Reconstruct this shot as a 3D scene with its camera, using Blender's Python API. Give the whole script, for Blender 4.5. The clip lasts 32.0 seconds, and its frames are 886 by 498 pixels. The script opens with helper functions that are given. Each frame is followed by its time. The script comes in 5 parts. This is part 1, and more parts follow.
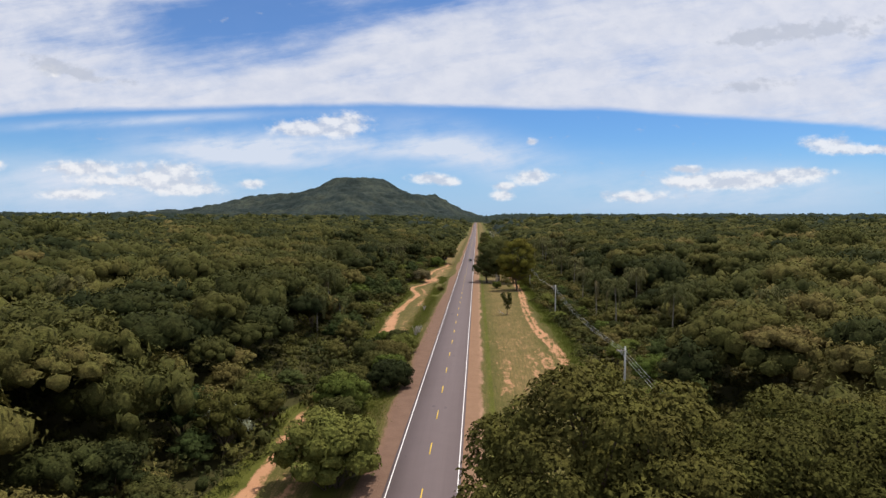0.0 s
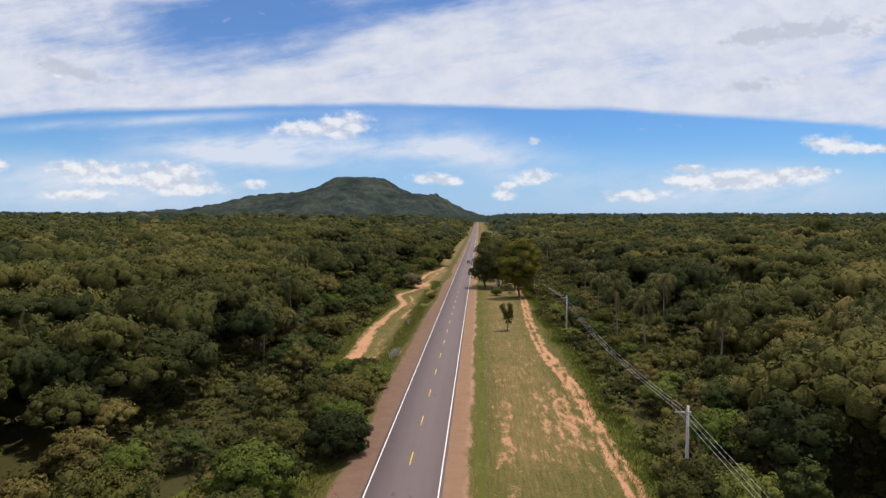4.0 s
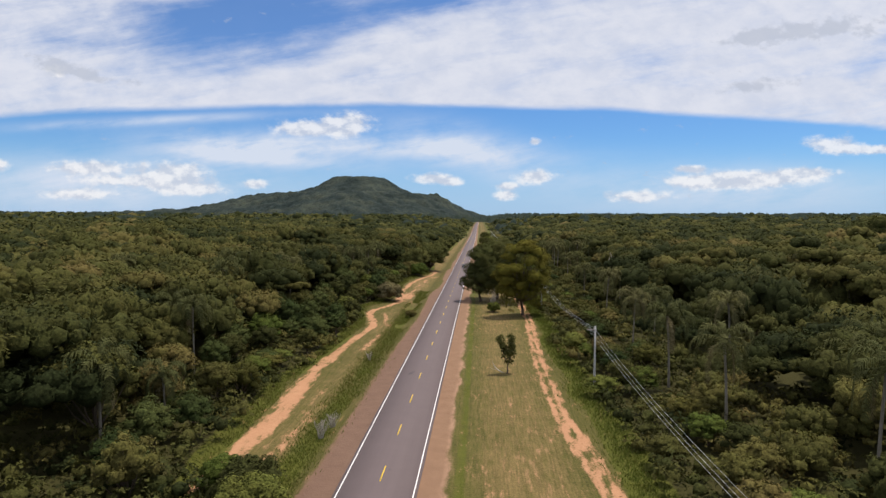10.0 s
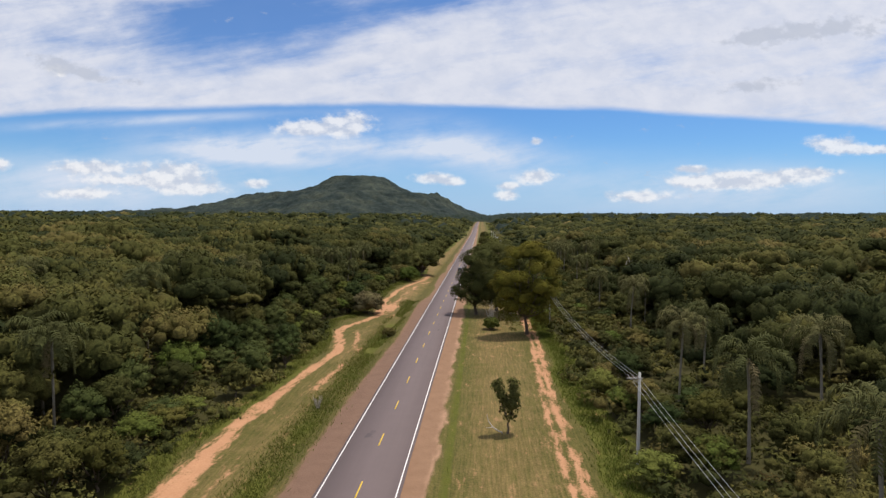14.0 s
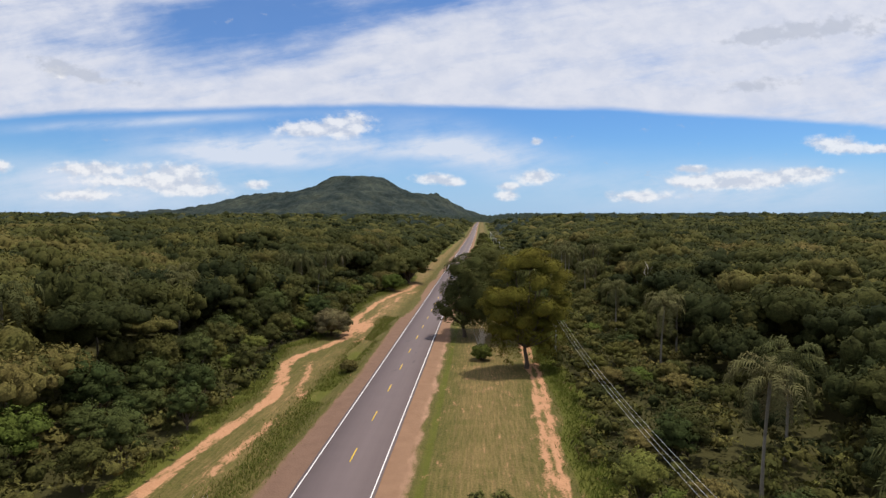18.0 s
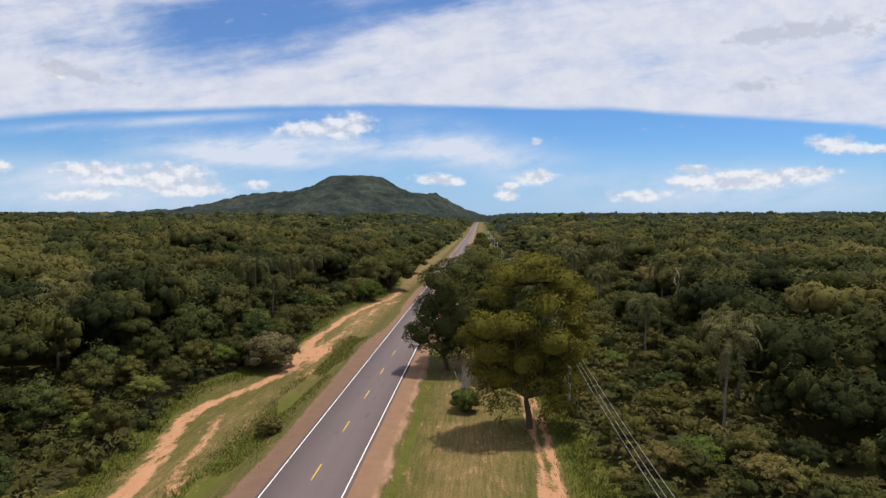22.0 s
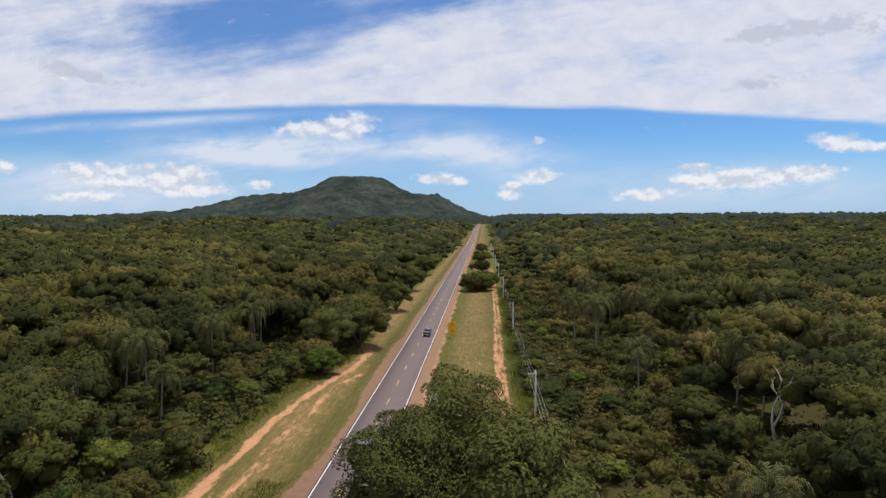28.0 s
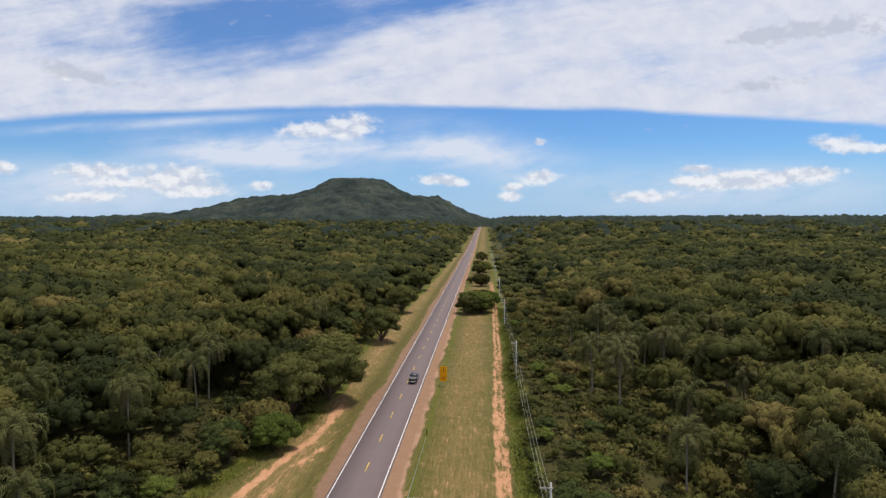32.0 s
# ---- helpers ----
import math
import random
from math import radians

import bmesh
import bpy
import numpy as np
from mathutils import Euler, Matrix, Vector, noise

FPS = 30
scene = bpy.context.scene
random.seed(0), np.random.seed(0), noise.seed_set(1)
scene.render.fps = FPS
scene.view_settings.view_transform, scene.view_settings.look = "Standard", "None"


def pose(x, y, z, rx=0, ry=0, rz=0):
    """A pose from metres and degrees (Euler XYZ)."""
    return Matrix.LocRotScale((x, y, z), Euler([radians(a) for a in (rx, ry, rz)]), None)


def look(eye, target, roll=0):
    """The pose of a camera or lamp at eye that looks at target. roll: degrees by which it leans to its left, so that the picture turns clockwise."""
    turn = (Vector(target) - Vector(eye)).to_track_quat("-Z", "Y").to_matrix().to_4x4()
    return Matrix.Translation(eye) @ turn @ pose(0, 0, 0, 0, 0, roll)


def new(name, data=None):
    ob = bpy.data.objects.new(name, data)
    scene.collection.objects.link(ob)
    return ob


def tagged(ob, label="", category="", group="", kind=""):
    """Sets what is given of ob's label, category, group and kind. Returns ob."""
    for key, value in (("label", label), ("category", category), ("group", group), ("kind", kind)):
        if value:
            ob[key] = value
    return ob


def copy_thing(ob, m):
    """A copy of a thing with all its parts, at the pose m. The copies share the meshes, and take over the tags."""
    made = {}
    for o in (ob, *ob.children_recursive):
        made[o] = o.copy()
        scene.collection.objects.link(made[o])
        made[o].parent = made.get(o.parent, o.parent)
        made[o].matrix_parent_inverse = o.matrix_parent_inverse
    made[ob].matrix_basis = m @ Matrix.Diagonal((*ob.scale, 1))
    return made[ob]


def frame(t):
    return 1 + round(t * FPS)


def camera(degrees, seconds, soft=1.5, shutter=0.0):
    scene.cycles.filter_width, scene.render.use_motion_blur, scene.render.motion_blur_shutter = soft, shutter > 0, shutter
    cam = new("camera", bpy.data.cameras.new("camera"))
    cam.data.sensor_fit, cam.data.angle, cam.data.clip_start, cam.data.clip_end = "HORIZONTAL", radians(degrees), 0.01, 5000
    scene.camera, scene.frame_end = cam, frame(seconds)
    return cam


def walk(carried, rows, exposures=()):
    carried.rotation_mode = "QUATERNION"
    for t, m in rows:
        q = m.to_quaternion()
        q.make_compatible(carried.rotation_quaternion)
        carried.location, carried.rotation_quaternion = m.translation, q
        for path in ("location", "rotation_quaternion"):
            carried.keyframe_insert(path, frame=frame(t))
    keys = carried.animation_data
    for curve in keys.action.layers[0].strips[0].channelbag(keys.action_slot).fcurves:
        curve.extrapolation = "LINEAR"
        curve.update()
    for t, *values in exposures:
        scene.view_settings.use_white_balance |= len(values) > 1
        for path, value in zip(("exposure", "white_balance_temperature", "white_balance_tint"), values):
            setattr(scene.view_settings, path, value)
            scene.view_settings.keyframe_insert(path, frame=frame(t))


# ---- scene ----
# ======================= camera and flight =======================
cam = camera(74.0, 32.0, soft=1.4)
PATH = [
    (0, (5.317, -1.617, 27.117), (5.202, 0.377, 27.012), 0.1),
    (2, (6.510, 12.982, 26.756), (6.389, 14.976, 26.652), -0.0),
    (6, (7.782, 42.225, 25.580), (7.660, 44.218, 25.473), 0.1),
    (9, (9.036, 62.811, 25.352), (8.912, 64.805, 25.247), 0.1),
    (13, (10.345, 92.028, 24.389), (10.217, 94.021, 24.283), 0.2),
    (19, (13.739, 134.466, 24.405), (13.609, 136.459, 24.302), -0.0),
    (20, (14.371, 141.872, 24.279), (14.241, 143.866, 24.177), -0.0),
    (22, (15.153, 157.643, 23.478), (15.023, 159.636, 23.374), 0.0),
    (22.5, (15.312, 161.487, 23.889), (15.183, 163.481, 23.786), 0.0),
    (23, (15.472, 165.331, 24.421), (15.342, 167.325, 24.319), 0.0),
    (24, (15.906, 172.713, 26.231), (15.774, 174.706, 26.129), 0.1),
    (25, (16.219, 180.321, 27.857), (16.086, 182.314, 27.754), 0.0),
    (26.5, (16.689, 191.734, 30.389), (16.553, 193.726, 30.285), -0.1),
    (28, (17.160, 203.147, 32.921), (17.021, 205.139, 32.815), -0.2),
    (29, (17.473, 210.755, 34.534), (17.333, 212.747, 34.427), -0.3),
    (29.5, (17.556, 214.100, 34.837), (17.416, 216.092, 34.731), -0.3),
    (30, (17.639, 217.445, 34.974), (17.498, 219.437, 34.869), -0.2),
    (30.5, (17.723, 220.790, 35.522), (17.581, 222.783, 35.417), -0.2),
    (31, (17.806, 224.135, 36.343), (17.664, 226.128, 36.239), -0.2),
    (32, (17.972, 230.825, 37.985), (17.829, 232.818, 37.883), -0.1),
]
walk(cam, [(t, look(eye, target, roll)) for t, eye, target, roll in PATH])
scene.view_settings.exposure = 0.0

# ======================= node helpers =======================
class Graph:
    """Short-hand for building a node tree."""

    def __init__(self, tree):
        self.tree, self.nodes, self.links = tree, tree.nodes, tree.links
        self.nodes.clear()

    def add(self, kind, **props):
        n = self.nodes.new(kind)
        for k, v in props.items():
            setattr(n, k, v)
        return n

    def put(self, socket, value):
        if isinstance(value, bpy.types.NodeSocket):
            self.links.new(value, socket)
        else:
            socket.default_value = value

    def math(self, op, a, b=None, c=None, clamp=False):
        n = self.add("ShaderNodeMath", operation=op, use_clamp=clamp)
        for s, v in zip(n.inputs, (a, b, c)):
            if v is not None:
                self.put(s, v)
        return n.outputs[0]

    def mix(self, fac, a, b, blend="MIX"):
        n = self.add("ShaderNodeMix", data_type="RGBA", blend_type=blend)
        self.put(n.inputs[0], fac)
        self.put(n.inputs[6], a if isinstance(a, bpy.types.NodeSocket) else (*a, 1))
        self.put(n.inputs[7], b if isinstance(b, bpy.types.NodeSocket) else (*b, 1))
        return n.outputs[2]

    def step(self, x, lo, hi, out_lo=0.0, out_hi=1.0):
        n = self.add("ShaderNodeMapRange", interpolation_type="SMOOTHSTEP")
        for s, v in zip(n.inputs, (x, lo, hi, out_lo, out_hi)):
            self.put(s, v)
        return n.outputs[0]

    def noise(self, vec, scale, detail=4.0, rough=0.55, distort=0.0):
        n = self.add("ShaderNodeTexNoise")
        self.put(n.inputs["Vector"], vec)
        self.put(n.inputs["Scale"], scale)
        self.put(n.inputs["Detail"], detail)
        self.put(n.inputs["Roughness"], rough)
        self.put(n.inputs["Distortion"], distort)
        return n.outputs[0]

    def attr(self, name):
        return self.add("ShaderNodeAttribute", attribute_name=name).outputs["Fac"]

    def ramp(self, fac, stops):
        n = self.add("ShaderNodeValToRGB")
        el = n.color_ramp.elements
        while len(el) < len(stops):
            el.new(0.5)
        for e, (p, c) in zip(el, stops):
            e.position, e.color = p, (*c, 1)
        self.put(n.inputs[0], fac)
        return n.outputs[0]

    def scaled(self, vec, s):
        n = self.add("ShaderNodeVectorMath", operation="MULTIPLY")
        self.put(n.inputs[0], vec)
        n.inputs[1].default_value = s
        return n.outputs[0]

    def bump(self, height, strength, distance):
        n = self.add("ShaderNodeBump")
        self.put(n.inputs["Strength"], strength)
        self.put(n.inputs["Distance"], distance)
        self.put(n.inputs["Height"], height)
        return n.outputs[0]


def material(name):
    m = bpy.data.materials.new(name)
    m.use_nodes = True
    g = Graph(m.node_tree)
    out = g.add("ShaderNodeOutputMaterial")
    return m, g, out


def surface(g, out, color, rough=0.9, metal=0.0, normal=None, spec=0.3):
    b = g.add("ShaderNodeBsdfPrincipled")
    g.put(b.inputs["Base Color"], color if isinstance(color, bpy.types.NodeSocket) else (*color, 1))
    g.put(b.inputs["Roughness"], rough)
    b.inputs["Metallic"].default_value = metal
    b.inputs["Specular IOR Level"].default_value = spec
    if normal is not None:
        g.put(b.inputs["Normal"], normal)
    g.links.new(b.outputs[0], out.inputs[0])
    return b


# ======================= sun and sky =======================
SUN_DIR = Vector((0.24, 0.20, 0.95)).normalized()
sun_data = bpy.data.lights.new("sun", "SUN")
sun_data.energy, sun_data.angle, sun_data.color = 3.9, radians(0.53), (1.0, 0.94, 0.835)
sun = new("sun", sun_data)
sun.rotation_mode = "QUATERNION"
sun.rotation_quaternion = SUN_DIR.to_track_quat("Z", "Y")
sun.location = (0, 100, 300)

world = bpy.data.worlds.new("sky")
scene.world = world
world.use_nodes = True
g = Graph(world.node_tree)
w_out = g.add("ShaderNodeOutputWorld")
sky = g.add("ShaderNodeTexSky", sky_type="NISHITA")
sky.sun_disc = False
sky.sun_elevation = math.asin(SUN_DIR.z)
sky.sun_rotation = math.atan2(SUN_DIR.x, SUN_DIR.y)
sky.altitude, sky.air_density, sky.dust_density, sky.ozone_density = 100, 1.0, 0.15, 3.0
ray = g.add("ShaderNodeTexCoord").outputs["Generated"]


def along(v):
    n = g.add("ShaderNodeVectorMath", operation="DOT_PRODUCT")
    g.put(n.inputs[0], ray)
    n.inputs[1].default_value = v
    return n.outputs["Value"]


# the sky's own chart: s runs sideways, h upward, seen down the road
axis = Vector((-0.062, 0.9968, -0.0505)).normalized()
side = axis.cross(Vector((0, 0, 1))).normalized()
upward = side.cross(axis)
ahead = g.math("MAXIMUM", g.math("ABSOLUTE", along(axis)), 0.12)
S = g.math("DIVIDE", along(side), ahead)
Hh = g.math("DIVIDE", along(upward), ahead)
chart_n = g.add("ShaderNodeCombineXYZ")
g.put(chart_n.inputs[0], S)
g.put(chart_n.inputs[1], Hh)
chart = chart_n.outputs[0]
streaky = g.scaled(chart, (1.0, 3.6, 1.0))
wisps = g.noise(streaky, 3.2, 6.0, 0.6, 0.4)
fine = g.noise(g.scaled(chart, (1.0, 1.7, 1.0)), 16.0, 6.0, 0.6, 0.2)
puffy = g.noise(g.scaled(chart, (1.0, 1.5, 1.0)), 34.0, 6.0, 0.6)
shifted = g.add("ShaderNodeVectorMath", operation="ADD")
g.put(shifted.inputs[0], chart)
shifted.inputs[1].default_value = (0.004, 0.010, 0)
puffy_up = g.noise(g.scaled(shifted.outputs[0], (1.0, 1.5, 1.0)), 34.0, 3.0, 0.5)
puff_light = g.step(g.math("SUBTRACT", puffy, puffy_up), -0.16, 0.14)


def blob(x, y, rx, ry, tilt=0.0, power=1.0):
    """A soft round mask on the chart, one at its middle."""
    a = radians(tilt)
    dx, dy = g.math("SUBTRACT", S, x), g.math("SUBTRACT", Hh, y)
    u = g.math("ADD", g.math("MULTIPLY", dx, math.cos(a) / rx), g.math("MULTIPLY", dy, math.sin(a) / rx))
    v = g.math("ADD", g.math("MULTIPLY", dx, -math.sin(a) / ry), g.math("MULTIPLY", dy, math.cos(a) / ry))
    q = g.math("ADD", g.math("MULTIPLY", u, u), g.math("MULTIPLY", v, v))
    return g.math("EXPONENT", g.math("MULTIPLY", q, -power))


def total(parts):
    out = parts[0]
    for p in parts[1:]:
        out = g.math("ADD", out, p)
    return out


# high sheet of thin cloud: a curved lower rim and open blue lanes
rim = g.math("MULTIPLY_ADD", g.math("POWER", g.math("ABSOLUTE", g.math("ADD", S, 0.12)), 2.0), -0.052, 0.240)
above = g.math("SUBTRACT", Hh, rim)
sheet = g.step(g.math("ADD", above, g.math("MULTIPLY", g.math("SUBTRACT", wisps, 0.5), 0.022)), -0.003, 0.011)
swirl = g.noise(g.scaled(chart, (1.0, 2.2, 1.0)), 5.5, 5.0, 0.6, 0.8)
lanes = total([blob(-0.40, 0.372, 0.15, 0.058, 8), g.math("MULTIPLY", blob(-0.24, 0.412, 0.32, 0.046, 4), 1.05),
               g.math("MULTIPLY", blob(-0.33, 0.312, 0.18, 0.022, 10), 0.68),
               g.math("MULTIPLY", blob(-0.22, 0.365, 0.16, 0.022, 8), 0.40),
               g.math("MULTIPLY", blob(-0.62, 0.350, 0.14, 0.016, -8), 0.30),
               g.math("MULTIPLY", blob(0.00, 0.425, 0.16, 0.024, 4), 0.60),
               g.math("MULTIPLY", blob(0.74, 0.335, 0.06, 0.02, 20), 0.35)])
cover = g.math("SUBTRACT", g.math("ADD", g.math("MULTIPLY", wisps, 0.9), g.math("MULTIPLY_ADD", swirl, 1.3, -0.05)), g.math("MULTIPLY", lanes, 1.05))
combed_n = g.add("ShaderNodeVectorRotate", rotation_type="Z_AXIS")
g.put(combed_n.inputs["Vector"], chart)
combed_n.inputs["Angle"].default_value = radians(-9)
combed = g.noise(g.scaled(combed_n.outputs[0], (1.0, 7.0, 1.0)), 4.0, 6.0, 0.62, 0.3)
cover = g.math("ADD", cover, g.math("MULTIPLY", g.math("SUBTRACT", combed, 0.5), 1.7))
cover = g.math("ADD", cover, g.math("MULTIPLY", g.math("SUBTRACT", fine, 0.5), 0.5))
sheet = g.math("MULTIPLY", sheet, g.step(cover, -0.45, 1.15, 0.05, 0.98))
# thin veils lower down
veil_mask = total([blob(-0.36, 0.165, 0.12, 0.024, -2), blob(0.05, 0.165, 0.13, 0.034, -14), g.math("MULTIPLY", blob(-0.16, 0.172, 0.26, 0.020, -2), 1.0),
                   g.math("MULTIPLY", blob(-0.28, 0.148, 0.14, 0.012, -4), 0.7), g.math("MULTIPLY", blob(-0.60, 0.105, 0.26, 0.045, 0), 0.95),
                   g.math("MULTIPLY", blob(-0.50, 0.215, 0.22, 0.008, 3), 0.7), g.math("MULTIPLY", blob(0.48, 0.100, 0.24, 0.036, 0), 0.85)])
veil = g.math("MULTIPLY", veil_mask, g.step(g.math("ADD", g.math("ADD", g.math("MULTIPLY", wisps, 0.5), g.math("MULTIPLY", combed, 0.7)), g.math("MULTIPLY", fine, 0.45)), 0.48, 1.05, 0.05, 1.15), clamp=True)
# fair-weather heaps
HEAPS = [(-0.60, 0.134, 0.075, 0.013), (-0.455, 0.128, 0.05, 0.017), (-0.52, 0.112, 0.09, 0.010), (-0.43, 0.098, 0.06, 0.012),
         (-0.62, 0.090, 0.06, 0.010), (-0.77, 0.140, 0.03, 0.012), (-0.32, 0.108, 0.022, 0.008), (-0.235, 0.202, 0.060, 0.015),
         (-0.160, 0.210, 0.042, 0.021), (-0.020, 0.118, 0.035, 0.009), (0.012, 0.112, 0.02, 0.007), (0.155, 0.121, 0.038, 0.012),
         (0.107, 0.089, 0.02, 0.008), (0.106, 0.105, 0.02, 0.006), (0.155, 0.181, 0.010, 0.006), (0.42, 0.135, 0.03, 0.006),
         (0.52, 0.118, 0.10, 0.014), (0.46, 0.112, 0.09, 0.012), (0.62, 0.128, 0.05, 0.010), (0.33, 0.088, 0.06, 0.010),
         (0.66, 0.177, 0.045, 0.015), (0.74, 0.168, 0.06, 0.008), (-0.66, 0.298, 0.020, 0.012)]
heap_mask = total([blob(*h) for h in HEAPS])
heaps = g.step(g.math("ADD", heap_mask, g.math("MULTIPLY", g.math("SUBTRACT", puffy, 0.5), 1.6)), 0.12, 0.85)
heaps = g.math("MULTIPLY", heaps, g.math("MULTIPLY", g.step(heap_mask, 0.08, 0.3), 0.82))
# grey undersides drifting before the sheet
GREYS = [(-0.655, 0.312, 0.045, 0.011, -14), (0.53, 0.360, 0.075, 0.015, 8), (0.66, 0.375, 0.10, 0.018, 6), (0.525, 0.276, 0.055, 0.013, 6), (-0.60, 0.290, 0.08, 0.008, -10)]
grey_mask = total([blob(*q) for q in GREYS])
greys = g.math("MULTIPLY", g.step(g.math("ADD", grey_mask, g.math("MULTIPLY", g.math("SUBTRACT", puffy, 0.5), 2.6)), 0.30, 0.95), 0.72)

air = g.add("ShaderNodeMix", data_type="RGBA", blend_type="MULTIPLY")
air.inputs[0].default_value = 1.0
g.put(air.inputs[6], sky.outputs[0])
# pale haze low over the horizon
haze = g.step(Hh, 0.19, 0.055, 0.0, 0.70)
air.inputs[7].default_value = (0.055, 0.084, 0.118, 1)
col = g.mix(haze, air.outputs[2], (0.37, 0.55, 0.84))
col = g.mix(veil, col, (0.66, 0.73, 0.86))
col = g.mix(sheet, col, g.mix(g.step(fine, 0.30, 0.70), (0.640, 0.680, 0.800), (0.745, 0.765, 0.850)))
col = g.mix(heaps, col, g.mix(puff_light, (0.60, 0.64, 0.74), (0.92, 0.91, 0.92)))
col = g.mix(greys, col, (0.50, 0.54, 0.64))
back = g.add("ShaderNodeBackground")
g.put(back.inputs[0], col)
back.inputs[1].default_value = 1.0
g.links.new(back.outputs[0], w_out.inputs[0])

# ======================= materials =======================
def plain(name, color, rough=0.6, metal=0.0, vary=0.12, scale=6.0, spec=0.4):
    m, g, out = material(name)
    co = g.add("ShaderNodeTexCoord").outputs["Object"]
    n = g.noise(co, scale, 5.0)
    dark = tuple(c * (1 - vary) for c in color)
    light = tuple(min(1, c * (1 + vary)) for c in color)
    surface(g, out, g.mix(n, dark, light), g.math("MULTIPLY_ADD", n, 0.15, rough - 0.07), metal, None, spec)
    return m


def leaf_material(name, stops, by_object, through_light=0.12, vary=0.35, grain_scale=3.0, cut=True):
    m, g, out = material(name)
    if by_object:
        pick = g.add("ShaderNodeObjectInfo").outputs["Random"]
    else:
        pick = g.attr("tint")
    pos = g.add("ShaderNodeNewGeometry").outputs["Position"]
    patch = g.noise(pos, grain_scale * 0.14, 3.0)
    grain = g.noise(pos, grain_scale, 3.0, 0.65)
    base = g.ramp(pick, stops)
    k = g.math("MULTIPLY_ADD", patch, vary * 1.4, 1.0 - vary * 0.7)
    k = g.math("MULTIPLY", k, g.step(grain, 0.28, 0.72, 0.66, 1.28))
    k = g.math("MULTIPLY", k, g.step(g.noise(pos, grain_scale * 2.6, 2.0, 0.7), 0.30, 0.70, 0.72, 1.24))
    hsv = g.add("ShaderNodeHueSaturation")
    g.put(hsv.inputs["Color"], base)
    g.put(hsv.inputs["Value"], k)
    g.put(hsv.inputs["Hue"], g.math("MULTIPLY_ADD", patch, 0.05, 0.475))
    base = hsv.outputs[0]
    normal = g.bump(grain, 0.45, 0.9 / grain_scale)
    b = g.add("ShaderNodeBsdfPrincipled")
    g.put(b.inputs["Base Color"], base)
    b.inputs["Roughness"].default_value = 0.9
    b.inputs["Specular IOR Level"].default_value = 0.06
    g.put(b.inputs["Normal"], normal)
    shade = b.outputs[0]
    if through_light > 0:
        t = g.add("ShaderNodeBsdfTranslucent")
        g.put(t.inputs[0], base)
        mx = g.add("ShaderNodeMixShader")
        mx.inputs[0].default_value = through_light
        g.links.new(b.outputs[0], mx.inputs[1])
        g.links.new(t.outputs[0], mx.inputs[2])
        shade = mx.outputs[0]
    if cut:
        # leaf sprays are broken up into leaflets with gaps between them
        gaps = g.step(g.noise(pos, 5.5, 2.0, 0.6), 0.415, 0.435, 1.0, 0.0)
        lace = g.add("ShaderNodeMixShader")
        g.put(lace.inputs[0], g.math("MULTIPLY", gaps, g.attr("spray"), clamp=True))
        g.links.new(shade, lace.inputs[1])
        g.links.new(g.add("ShaderNodeBsdfTransparent").outputs[0], lace.inputs[2])
        shade = lace.outputs[0]
    g.links.new(shade, out.inputs[0])
    return m


GREENS = [(0.0, (0.025, 0.031, 0.011)), (0.25, (0.047, 0.050, 0.015)), (0.5, (0.075, 0.073, 0.021)), (0.75, (0.104, 0.093, 0.027)), (1.0, (0.142, 0.110, 0.038))]
OLIVES = [(0.0, (0.066, 0.064, 0.016)), (0.5, (0.086, 0.080, 0.020)), (1.0, (0.108, 0.094, 0.024))]
DARKS = [(0.0, (0.074, 0.078, 0.024)), (0.5, (0.097, 0.097, 0.029)), (1.0, (0.124, 0.115, 0.036))]
BRIGHTS = [(0.0, (0.076, 0.100, 0.020)), (0.5, (0.100, 0.118, 0.025)), (1.0, (0.138, 0.140, 0.034))]
PALMS = [(0.0, (0.066, 0.071, 0.026)), (0.5, (0.090, 0.092, 0.034)), (1.0, (0.124, 0.115, 0.048))]
# horizon greens, darkened for the crowns' self-shadow and blued for haze
FAR_HAZED = [(0.0, (0.010, 0.017, 0.014)), (0.4, (0.018, 0.027, 0.019)), (0.7, (0.030, 0.038, 0.023)), (1.0, (0.052, 0.056, 0.028))]
# hill greens greyed toward blue: distance haze put into the leaf colour
HILL_HAZED = [(0.0, (0.014, 0.022, 0.022)), (0.35, (0.028, 0.038, 0.034)), (0.65, (0.048, 0.057, 0.044)), (1.0, (0.080, 0.083, 0.054))]
MEADOW = [(0.0, (0.082, 0.112, 0.018)), (0.5, (0.130, 0.142, 0.030)), (1.0, (0.20, 0.170, 0.058))]
leaf_woods = leaf_material("woodland_leaves", GREENS, False)
leaf_mixed = leaf_material("mixed_leaves", GREENS, True)
leaf_olive = leaf_material("olive_leaves", OLIVES, True)
leaf_dark = leaf_material("dark_leaves", DARKS, True)
leaf_deep = leaf_material("deep_green_leaves", [(0.0, (0.034, 0.048, 0.015)), (0.5, (0.050, 0.064, 0.019)), (1.0, (0.072, 0.082, 0.025))], True)
leaf_bright = leaf_material("bright_leaves", BRIGHTS, True)
leaf_silver = leaf_material("silvery_leaves", [(0.0, (0.19, 0.20, 0.13)), (1.0, (0.24, 0.25, 0.17))], True)
leaf_fresh = leaf_material("fresh_olive_leaves", [(0.0, (0.116, 0.108, 0.017)), (1.0, (0.138, 0.120, 0.020))], True)
leaf_palm = leaf_material("palm_leaves", PALMS, True, 0.2, cut=False)
leaf_dry = leaf_material("dry_twigs", [(0.0, (0.130, 0.112, 0.050)), (1.0, (0.175, 0.142, 0.072))], True, 0.15)
